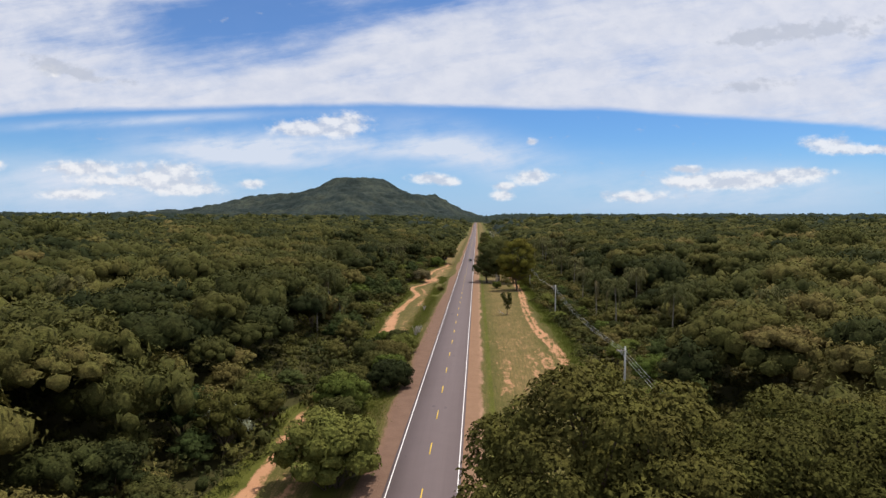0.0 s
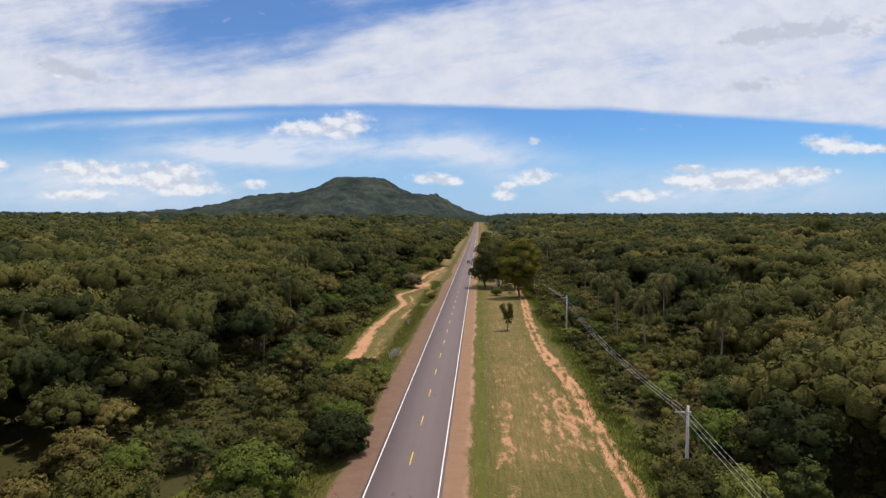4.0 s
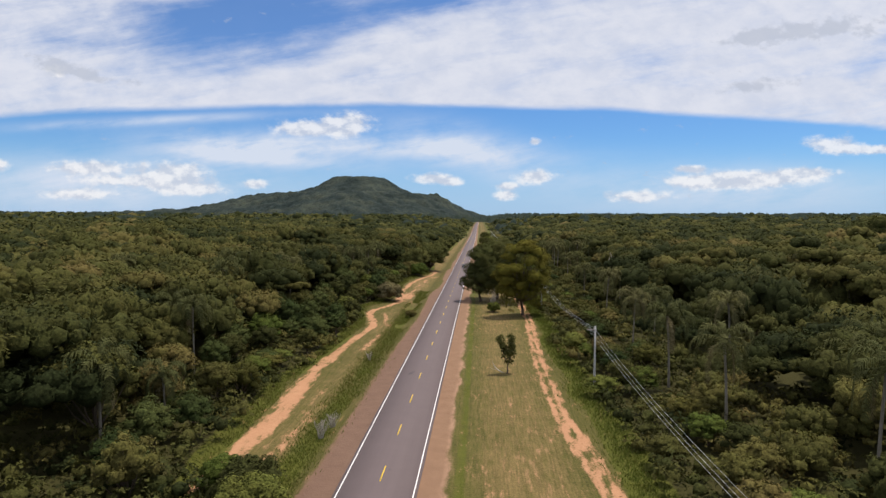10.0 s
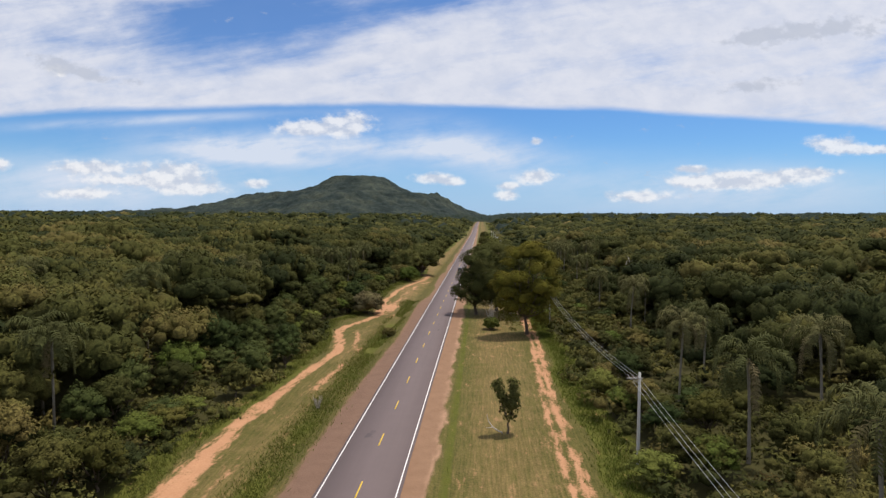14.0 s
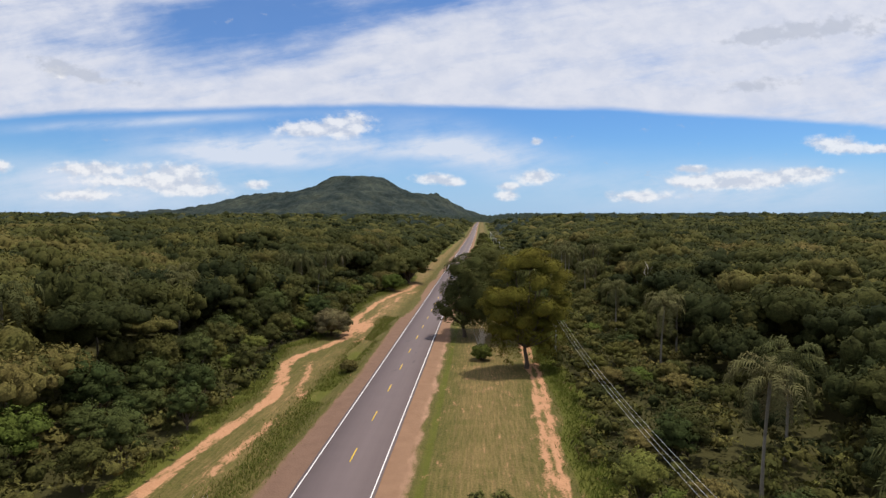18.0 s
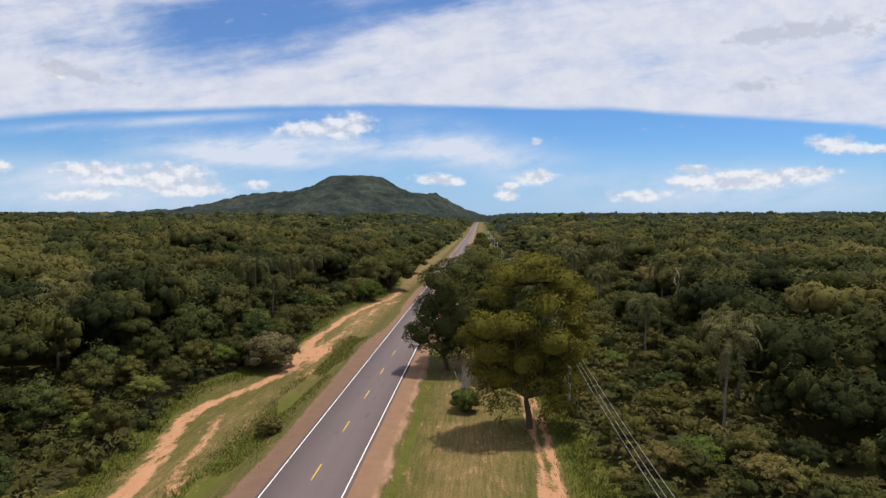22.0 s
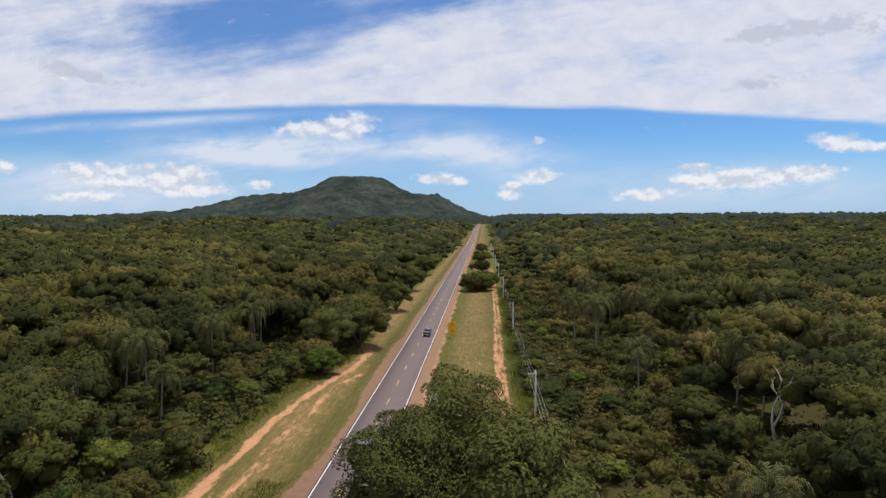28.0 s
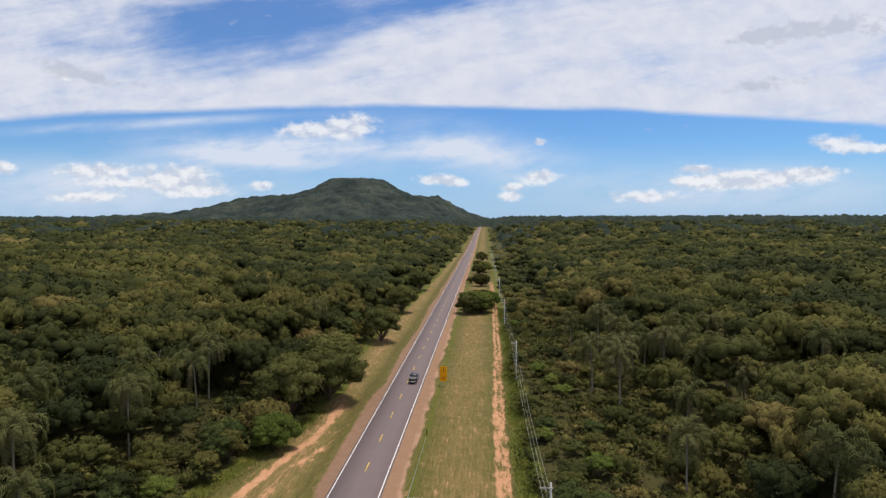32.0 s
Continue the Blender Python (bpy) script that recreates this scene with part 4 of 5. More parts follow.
bush_a = tree_thing("roadside_bush", "dense bright-green rounded bush beside the road", "bush", 51, 6.4, 3.9, 24, 0.2, leaf_bright, 5200, 0.17, 0.10, 3, core=0.97, group="roadside bushes")
bush_b = tree_thing("roadside_bush", "leafy mid-green bush at the track's edge", "bush", 52, 5.2, 3.2, 20, 0.2, leaf_mixed, 3600, 0.17, 0.08, 3, core=0.97, group="roadside bushes")
bush_c = tree_thing("dry_bush", "grey-brown thinly leaved bush beside the dirt track", "bush", 53, 5.8, 4.0, 22, 0.1, leaf_dry, 4200, 0.20, 0.08, 4, core=0.9)
for k, (p, x, y, s) in enumerate([(bush_a, -9.9, 57.5, 1.42), (bush_a, -9.6, 97, 0.85), (bush_b, -12.5, 101, 0.9), (bush_b, -14.5, 92, 0.8), (bush_b, -15, 108, 0.9), (bush_b, -12.6, 112, 0.85), (bush_a, -13.8, 80, 1.0), (bush_b, -11.2, 120, 0.95), (bush_b, -8.6, 91.5, 1.15), (bush_b, -13.2, 82, 1.0), (bush_a, -9.8, 117, 0.78), (bush_b, -10.2, 107, 1.1), (bush_b, -12.8, 74, 0.9), (bush_a, -14.2, 122, 0.6),
                                  (bush_b, -8.5, 221, 0.46), (bush_c, -18.2, 248, 1.1), (bush_b, -21.2, 331, 1.4), (bush_a, -17, 325, 1.05),
                                  (bush_a, 13.2, 229.8, 0.50), (bush_b, -11.2, 64, 0.7), (bush_b, 11.6, 468, 1.7), (bush_a, 16.4, 470, 1.5), (bush_a, 14.0, 478, 1.5), (bush_a, 19.6, 484, 1.3), (bush_a, 10.6, 488, 1.2), (bush_b, 16.0, 492, 1.6), (bush_b, 16, 566, 1.6), (bush_b, 9.5, 582, 0.9), (bush_b, 13.5, 640, 1.6), (bush_a, 17.5, 652, 1.4), (bush_b, 12.5, 700, 1.3)]):
    stand(p, x, y, 53 * k, s, 1.0, 0.75 * s)
stand(tree_thing("silvery_shrub", "pale silvery-leaved shrub at the woodland edge", "bush", 54, 5.0, 3.0, 8, 0.3, leaf_silver, 2400, 0.17, 0.10, 3, core=0.8, group=""), -24.4, 66.5)
broad_dark = tree_thing("spreading_tree", "broad dark tree casting shade on the grass verge", "tree", 61, 11.0, 6.4, 26, 0.3, leaf_dark, 4200, 0.24, 0.34, 1, core=0.86, group="trees along the verge")
for k, (x, y, s) in enumerate([(-14.8, 352, 1.22), (-14.5, 412, 0.95), (-20, 341, 1.05), (-18, 366, 1.05), (-16, 470, 1.0), (-17, 545, 1.0), (15, 740, 0.9), (-158, 216, 1.75), (-66, 96, 1.2), (-88, 150, 1.35), (-74, 196, 1.3), (-120, 250, 1.5), (-102, 190, 1.3), (-60, 132, 1.15), (150, 240, 1.6), (118, 205, 1.4), (84, 150, 1.3), (176, 330, 1.7), (-140, 330, 1.5)]):
    stand(broad_dark, x, y, 71 * k, s)

palm_a = palm_thing(71, 8.8, 4.9, 17, "feathery palm with grey trunk above the woodland")
palm_b = palm_thing(72, 10.2, 5.2, 19, "tall feathery palm with drooping fronds")
palm_c = palm_thing(73, 7.4, 4.6, 16, "short feathery palm among the scrub")
PALM_SPOTS = [(37.8, 159, 1.0), (-30.8, 129, 1.05), (-40, 349, 1.0), (57, 361, 1.0), (53, 372, 1.05), (75, 385, 1), (48, 234, 1.05), (-50, 272, 1), (-53, 317, 1), (-46, 238, 1.1), (41.8, 254, 0.9),
              (52, 331, 0.95), (44, 345, 1.0), (66, 381, 1), (-50, 340, 1), (-37, 338, 1.05), (65.5, 341, 1), (50, 378, 1), (49.5, 396, 1), (-42, 166, 1), (69, 282, 1.1), (-27, 135, 0.8), (-36, 160, 0.9), (40, 352, 1), (47, 358, 1.05), (61, 352, 0.95), (70, 360, 1), (84, 350, 1.1), (58, 300, 1), (80, 310, 1.05), (45, 310, 0.9), (66, 262, 1),
              (-45, 300, 1), (-38, 318, 0.95), (-58, 262, 1.05), (-33, 290, 0.85), (-64, 330, 1.1), (-47, 215, 1), (-58, 236, 1.05), (44, 188, 0.95), (52, 172, 1.0)]
prng = np.random.RandomState(77)
for k in range(40):
    sgn = -1 if prng.rand() < 0.5 else 1
    PALM_SPOTS.append((sgn * prng.uniform(36, 95) if sgn > 0 else -prng.uniform(30, 95), prng.uniform(90, 470), prng.uniform(0.85, 1.15)))
for k, (x, y, s) in enumerate(PALM_SPOTS):
    stand((palm_a, palm_b, palm_c)[(k * 7) % 5 % 3], x, y, 97 * k, s * 1.22)

# ======================= woodland =======================
def scatter(x0, x1, y0, y1, step, seed):
    rng = np.random.RandomState(seed)
    xs, ys = np.arange(x0, x1, step), np.arange(y0, y1, step * 0.9)
    X, Y = np.meshgrid(xs, ys)
    X[1::2] += step / 2
    X, Y = X + rng.uniform(-0.52, 0.52, X.shape) * step, Y + rng.uniform(-0.52, 0.52, Y.shape) * step
    return X.ravel(), Y.ravel()


def depth_in_wood(x, y):
    """How far inside the woodland a place lies; negative outside."""
    return np.maximum(x - right_edge(y), left_edge(y) - x)


def tree_height(x, y, rng):
    e = depth_in_wood(x, y)
    stretch = smooth01(112 - y, 0, 25) * (x > 0)
    rise = smooth01(e, np.where(x > 0, 12 - 9 * stretch, 5), np.where(x > 0, 40 - 24 * stretch, 24))
    patch = field_a(x * 0.032 + 40, y * 0.032) * 0.6 + field_b(x * 0.09, y * 0.09) * 0.4
    low = np.where(x > 0, 3.2 + 2.6 * stretch, 4.6)
    h = (low + 9.2 * rise) * (0.50 + 1.05 * patch) * rng.uniform(0.66, 1.28, len(x))
    tall = rng.rand(len(x)) < 0.06 * (e > 12)
    h = np.where(tall, h * 1.35, h)
    return np.where(h > 13, 13 + (h - 13) * 0.5, h)


def crown_kits(count, seed, lobes_n, leaves, size, shape, core, inside):
    """Crowns of radius one, domed, flat-topped, tall or loose: leaf sprays and a shaded inside."""
    kits = []
    for k in range(count):
        rng = np.random.RandomState(seed + k)
        if lobes_n:
            flat = (0.85, 0.66, 0.95, 0.75)[k % 4]
            lobes = crown_lobes(rng, 1.45, 1.0, round(lobes_n * (1.0, 0.65, 1.25, 0.8, 1.1)[k % 5]), (0.0, 0.55, -0.15, 0.2)[k % 4], flat)
            lobes[0, :2] += rng.uniform(-0.15, 0.15, 2)
            lobes[1:, :2] *= rng.uniform(0.82, 1.22, (len(lobes) - 1, 1))
            full = ragged(rng, lobes, 1, 0.5)
        else:
            lobes = np.array([[0, 0, 0.62, 0.9, 0.9, 0.72]])
            full = lobes
        groups = [foliage(rng, full, leaves, size, 0.4, 0.45, -0.3, True)] + cores(rng, lobes[:inside], core, shape)
        v, f = joined([q[:2] for q in groups])
        kits.append((v, f, len(groups[0][0]), np.concatenate([q[2] for q in groups])))
    return kits


def plant(name, label, kits, x, y, h, r, seed, lacy=False, shade_tone=0.0):
    """One mesh of many crowns, each kit set down at its own spot, size and turn."""
    rng = np.random.RandomState(seed)
    z = land(x, y)
    patchy = 0.65 * field_c(x * 0.022 + 9, y * 0.022) + 0.35 * field_a(x * 0.07, y * 0.07 + 30)
    # a negative shift darkens the leaf colour in place of cloud shade
    tint = np.clip(shade_tone - 0.02 + 0.86 * patchy + rng.normal(0, 0.19, len(x)) + 0.17 * smooth01(6.5 - h, 0, 2.5) * smooth01(x, -25, 20), 0, 1)
    a = rng.uniform(0, 2 * np.pi, len(x))
    which = rng.randint(0, len(kits), len(x))
    vs, fs, ts, ls, ns, base = [], [], [], [], [], 0
    for k, (kv, kf, leafy, kn) in enumerate(kits):
        i = np.nonzero(which == k)[0]
        if not len(i):
            continue
        c, s = np.cos(a[i])[:, None], np.sin(a[i])[:, None]
        X = (kv[None, :, 0] * c - kv[None, :, 1] * s) * r[i][:, None] + x[i][:, None]
        Y = (kv[None, :, 0] * s + kv[None, :, 1] * c) * r[i][:, None] + y[i][:, None]
        tall = rng.uniform(0.85, 1.35, len(i))
        Z = kv[None, :, 2] * (r[i] * tall)[:, None] + (z[i] + h[i] - 1.45 * r[i] * tall)[:, None]
        NX, NY = kn[None, :, 0] * c - kn[None, :, 1] * s, kn[None, :, 0] * s + kn[None, :, 1] * c
        ns.append(np.stack([NX, NY, np.broadcast_to(kn[None, :, 2], NX.shape)], -1).reshape(-1, 3))
        v = np.stack([X, Y, Z], -1).reshape(-1, 3)
        f = (kf[None] + (np.arange(len(i)) * len(kv))[:, None, None]).reshape(-1, 3) + base
        vs.append(v)
        fs.append(f)
        ts.append((tint[i][:, None] + (0.0, 0.10, -0.16, 0.05, -0.04, 0.16, -0.08)[k % 7] + rng.normal(0, 0.035, (len(i), len(kv)))).ravel())
        ls.append(np.tile(np.arange(len(kv)) < leafy, len(i)))
        base += len(v)
    me = raw_mesh(name, [(np.concatenate(vs), np.concatenate(fs))], leaf_woods, True, np.clip(np.concatenate(ts), 0, 1), np.concatenate(ls) if lacy else None, np.concatenate(ns))
    return tagged(new(name, me), label, "woodland", kind="stuff")


def in_sight(x, y):
    return (y > np.where(x < 0, -1.12 * x, 1.42 * (x - 8)) - 16) & (y > 18)


WOOD = [
    tree_thing("broadleaf_tree", "rounded mid-green broadleaf tree at the woodland edge", "tree", 81, 9.5, 4.0, 18, 0.5, leaf_mixed, 1500, 0.21, 0.18),
    tree_thing("broadleaf_tree", "bushy yellow-green broadleaf tree in the woodland", "tree", 82, 8.6, 4.2, 20, 0.4, leaf_bright, 1500, 0.21, 0.18),
    tree_thing("broadleaf_tree", "dense dark-green broadleaf tree in the woodland", "tree", 83, 10.2, 4.0, 18, 0.6, leaf_deep, 1500, 0.21, 0.20),
    tree_thing("broadleaf_tree", "open olive-green broadleaf tree in the woodland", "tree", 84, 10.0, 4.4, 20, 1.0, leaf_olive, 1500, 0.21, 0.20, core=0.8),
    tree_thing("broadleaf_tree", "leafy broadleaf tree with a lumpy crown", "tree", 85, 9.0, 3.8, 16, 1.0, leaf_mixed, 1500, 0.21, 0.18),
]
wrng = np.random.RandomState(5)
nx_, ny_ = scatter(-96, 100, 20, 480, 5.9, 6)
e_ = depth_in_wood(nx_, ny_)
gaps = field_b(nx_ * 0.07 + 5, ny_ * 0.07) + 0.35 * (field_c(nx_ * 0.21, ny_ * 0.21) - 0.5) > 0.17
palm_xy = np.array([q[:2] for q in PALM_SPOTS] + [(56.0, 283.5), (55.0, 280.0), (54.0, 276.0)])
clear = np.min(np.hypot(nx_[:, None] - palm_xy[None, :, 0], (ny_[:, None] - palm_xy[None, :, 1] + 1.2)), axis=1) > 3.5
ok = (e_ > 0.6) & in_sight(nx_, ny_) & gaps & clear
nx_, ny_, e_ = nx_[ok], ny_[ok], e_[ok]
nh_ = tree_height(nx_, ny_, wrng)
# single trees: the woodland's rim along the flight
rim_order = np.argsort(e_ + 0.012 * np.abs(ny_ - 180) + 4 * wrng.rand(len(e_)))
chosen = rim_order[:270]
for k, i in enumerate(chosen):
    p = WOOD[int(wrng.choice(5, p=[0.25, 0.25, 0.2, 0.1, 0.2] if nx_[i] > 0 else [0.28, 0.08, 0.32, 0.08, 0.24]))]
    ph = 9.4
    s = float(nh_[i] / ph)
    wide = float(np.clip(max(2.4, nh_[i] * 0.44) / 4.0 / s, 0.8, 1.9))
    stand(p, float(nx_[i]), float(ny_[i]), float(wrng.uniform(0, 360)), s * wide, 1 / wide)
rest = np.setdiff1d(np.arange(len(nx_)), chosen)
nr_ = np.clip(np.clip(nh_ * 0.40, 2.1, 5.2) * wrng.uniform(0.7, 1.4, len(nx_)), 1.8, 6.2)
close = rest[e_[rest] < 36]
deep = rest[e_[rest] >= 36]
plant("near_woodland", "dense mixed subtropical woodland in many greens", crown_kits(14, 300, 20, 680, 0.062, ICO_S, 0.84, 21), nx_[close], ny_[close], nh_[close], nr_[close], 8, True)
plant("inner_woodland", "dense mixed woodland behind the roadside trees", crown_kits(14, 360, 17, 300, 0.070, ICO_S, 0.88, 18), nx_[deep], ny_[deep], nh_[deep], nr_[deep], 18, True)

bx_, by_ = scatter(-330, 340, 60, 800, 7.6, 9)
ok = (depth_in_wood(bx_, by_) > 0.6) & in_sight(bx_, by_) & (field_b(bx_ * 0.05 + 5, by_ * 0.05) + 0.4 * (field_c(bx_ * 0.2, by_ * 0.2) - 0.5) > 0.13) & ~((bx_ > -96) & (bx_ < 100) & (by_ < 480))
bx_, by_ = bx_[ok], by_[ok]
bh_ = tree_height(bx_, by_, wrng)
br_ = np.clip(bh_ * 0.46, 3.0, 6.6) * wrng.uniform(0.6, 1.6, len(bx_))
bh_ = np.where(bh_ > 10, 10 + (bh_ - 10) * 0.6, bh_)
side_on = (by_ < 340) & (np.abs(bx_) < 175)
plant("inner_woodland", "dense mixed woodland of many greens", crown_kits(14, 460, 14, 170, 0.078, ICO_S, 0.92, 14), bx_[side_on], by_[side_on], bh_[side_on], br_[side_on], 31, True)
bx_, by_, bh_, br_ = bx_[~side_on], by_[~side_on], bh_[~side_on], br_[~side_on]
here = by_ < 520
# from here outward the crowns have cloud shade put into their tint
plant("middle_woodland", "dense mixed woodland canopy with rounded crowns", crown_kits(14, 320, 11, 70, 0.095, ICO_S, 0.95, 11), bx_[here], by_[here], bh_[here], br_[here], 10, shade_tone=-0.13)
plant("outer_woodland", "woodland canopy receding on both sides of the road", crown_kits(12, 420, 8, 20, 0.12, ICO_S, 0.97, 7), bx_[~here], by_[~here], bh_[~here], br_[~here], 11, shade_tone=-0.20)

cx_, cy_ = scatter(-1500, 1560, 300, 1900, 17.0, 12)
ok = (depth_in_wood(cx_, cy_) > 0.6) & in_sight(cx_, cy_) & ~((cx_ > -330) & (cx_ < 340) & (cy_ < 800))
cx_, cy_ = cx_[ok], cy_[ok]
ch_ = tree_height(cx_, cy_, wrng) * 1.05
cr_ = np.clip(ch_ * 0.66, 6.8, 10.0) * wrng.uniform(0.85, 1.25, len(cx_))
plant("far_woodland", "distant woodland canopy stretching to the horizon", crown_kits(6, 340, 0, 8, 0.26, ICO_S, 1.0, 1), cx_, cy_, ch_, cr_, 13, shade_tone=-0.22)


# woodland beside and behind the start of the flight
ox_, oy_ = scatter(-240, 260, -150, 330, 9.0, 14)
ok = (depth_in_wood(ox_, oy_) > 2.0) & ~in_sight(ox_, oy_)
ox_, oy_ = ox_[ok], oy_[ok]
oh_ = np.minimum(tree_height(ox_, oy_, wrng), 12.0)
plant("side_woodland", "dense woodland canopy beside the road", crown_kits(8, 480, 5, 24, 0.18, ICO_S, 0.95, 1), ox_, oy_, oh_, np.clip(oh_ * 0.6, 4.5, 7.0), 15)


def far_canopy():
    ang = np.radians(np.linspace(-45, 39, 600))
    rad = np.geomspace(800, 4750, 110)
    A, R = np.meshgrid(ang, rad)
    X, Y = 10 + R * np.sin(A), 60 + R * np.cos(A)
    bumps = 3.4 * field_a(X / 9.0, Y / 9.0) + 3.6 * field_b(X / 21.0, Y / 21.0) + 4.5 * field_c(X / 110.0, Y / 110.0)
    tall = 13.0 * smooth01(field_b(X / 15.0 + 50, Y / 60.0), 0.66, 0.98)
    Z = land(X, Y) + bumps + tall - 1.5 + 3.5 * smooth01(R, 1500, 2200)
    inside = smooth01(depth_in_wood(X, Y), 4, 30) * smooth01(R, 800, 930)
    Z = np.where(Y < 2300, land(X, Y) - 3.0 + (Z - land(X, Y) + 3.0) * inside, Z)
    v = np.stack([X, Y, Z], -1).reshape(-1, 3)
    na, nr = len(ang), len(rad)
    i, j = np.meshgrid(np.arange(nr - 1), np.arange(na - 1), indexing="ij")
    f = np.stack([i * na + j, (i + 1) * na + j, (i + 1) * na + j + 1, i * na + j + 1], -1).reshape(-1, 4)
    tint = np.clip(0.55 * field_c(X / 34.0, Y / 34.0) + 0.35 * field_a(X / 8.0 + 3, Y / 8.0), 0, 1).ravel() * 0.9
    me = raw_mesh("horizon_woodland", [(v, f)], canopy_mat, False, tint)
    return tagged(new("horizon_woodland", me), "unbroken dark woodland canopy on the horizon", "woodland", kind="stuff")


far_canopy()


def hill():
    """A wooded table mountain with a flat top, a shoulder and long skirts."""
    cx, cy = -722.0, 3600.0
    xs, ys = np.arange(-2450, 330, 8.0), np.arange(2600, 4300, 11.0)
    X, Y = np.meshgrid(xs, ys)
    dx, dy = X - cx, Y - cy
    reach = np.where(dx < 0, np.interp(-dx, [0, 164, 215, 390, 640, 838, 1115, 1500, 2200], [0, 164, 235, 357, 495, 600, 685, 760, 900]), dx)
    r = np.hypot(reach, dy * 0.85)
    r = r + 44 * (field_a(X / 160.0, Y / 160.0) - 0.5) * smooth01(r, 165, 320) + 12 * (field_b(X / 55.0, Y / 55.0) - 0.5) * smooth01(r, 120, 220)
    Z = land(X, Y) + np.interp(r, [0, 152, 166, 235, 339, 440, 478, 582, 690, 770, 830], [226, 228, 222, 167, 125, 115, 120, 65, 19, 0, -14])
    Z = Z + 8.0 * field_a(X / 13.0, Y / 15.0) + 12.0 * field_c(X / 31.0, Y / 31.0) * smooth01(r, 165, 240) + 4.0 * field_c(X / 31.0, Y / 31.0) - 6.0 + 10 * (field_b(X / 90.0, Y / 90.0) - 0.5) * smooth01(r, 200, 330)
    Z = np.where(r > 800, land(X, Y) - 6, Z)
    v = np.stack([X, Y, Z], -1).reshape(-1, 3)
    nx, ny = len(xs), len(ys)
    i, j = np.meshgrid(np.arange(ny - 1), np.arange(nx - 1), indexing="ij")
    f = np.stack([i * nx + j, i * nx + j + 1, (i + 1) * nx + j + 1, (i + 1) * nx + j], -1).reshape(-1, 4)
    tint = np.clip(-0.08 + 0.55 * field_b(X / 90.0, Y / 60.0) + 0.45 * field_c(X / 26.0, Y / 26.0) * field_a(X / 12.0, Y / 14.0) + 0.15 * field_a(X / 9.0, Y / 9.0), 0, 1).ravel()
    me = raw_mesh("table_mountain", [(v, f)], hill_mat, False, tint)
    return tagged(new("table_mountain", me), "wooded flat-topped hill rising behind the forest", "hill", kind="structure")


hill()


sx_, sy_ = scatter(-98, 102, 20, 480, 3.3, 26)
se_ = depth_in_wood(sx_, sy_)
srng = np.random.RandomState(27)
ok = (se_ > -0.8) & (se_ < 60) & in_sight(sx_, sy_) & (srng.rand(len(sx_)) < np.where(se_ < np.where(sx_ > 0, 28, 20), 1.0, 0.4))
sx_, sy_ = sx_[ok], sy_[ok]
sh_ = srng.uniform(1.2, 3.4, len(sx_))
tx_, ty_ = scatter(-20, -10.8, 82, 126, 1.9, 29)
th_ = srng.uniform(0.8, 2.0, len(tx_))
sx_, sy_, sh_ = np.concatenate([sx_, tx_]), np.concatenate([sy_, ty_]), np.concatenate([sh_, th_])
plant("undergrowth", "tangled leafy scrub filling gaps below the trees", crown_kits(6, 380, 5, 66, 0.14, ICO_S, 0.60, 1), sx_, sy_, sh_, sh_ * 0.45 + srng.uniform(0.6, 1.2, len(sx_)), 28, True)


def blades(name, label, x, y, height, seed, tint0):
    rng = np.random.RandomState(seed)
    n = len(x)
    p = np.stack([x, y, land(x, y) - 0.04], -1)
    h = height * rng.uniform(0.5, 1.2, n)
    a = rng.uniform(0, 2 * np.pi, n)
    w = np.stack([np.cos(a), np.sin(a), 0 * a], -1) * (0.025 + 0.05 * h)[:, None]
    tip = p + np.stack([rng.normal(0, 0.6, n) * h, rng.normal(0, 0.6, n) * h, h], -1)
    v = np.stack([p - w, p + w, tip], 1).reshape(-1, 3)
    tint = np.repeat(np.clip(tint0 + rng.normal(0, 0.15, n), 0, 1), 3)
    me = raw_mesh(name, [(v, np.arange(n * 3).reshape(-1, 3))], leaf_grass, False, tint)
    return tagged(new(name, me), label, "grass", kind="stuff")


def band(n, y0, y1, centre, half, seed):
    rng = np.random.RandomState(seed)
    y = rng.uniform(y0, y1, n)
    return centre(y) + rng.normal(0, half * 0.55, n), y


gx, gy = band(46000, 62, 480, lambda y: right_edge(y) - 1.4, 2.2, 17)
blades("tall_grass", "tall lush green grass along the woodland edge", gx, gy, 0.50, 18, 0.30)
gx, gy = band(26000, 30, 345, lambda y: left_edge(y) + 1.5, 2.2, 19)
ok = np.abs(gx - np.interp(gy, *LEFT_TRACK)) > 1.7
gx, gy = gx[ok], gy[ok]
blades("tall_grass", "tall rank grass between track and trees", gx, gy, 0.5, 20, 0.5)
gx, gy = band(34000, 60, 275, lambda y: -10.0 + 0 * y, 2.2, 21)
ok = field_a(gy * 0.12, gx * 0.5) > 0.28
blades("ditch_weeds", "rank green weeds growing in the roadside ditch", gx[ok], gy[ok], 0.42, 22, 0.45)
gx, gy = band(9000, 70, 420, lambda y: 7.7 + 0 * y, 0.7, 23)
ok = field_b(gy * 0.3, gx) > 0.4
blades("verge_weeds", "low weeds along the edge of the red shoulder", gx[ok], gy[ok], 0.14, 24, 0.5)

# ======================= power line =======================
POLES = [(26.5, 6.0), (26.2, 81.5), (26.6, 158.0), (26.3, 231.5), (25.2, 294.5), (25.4, 370.0), (25.0, 443.0), (25.0, 516.0), (24.6, 589.0), (24.4, 662.0), (24.0, 735.0), (23.5, 808.0)]
POLE_H = 9.3


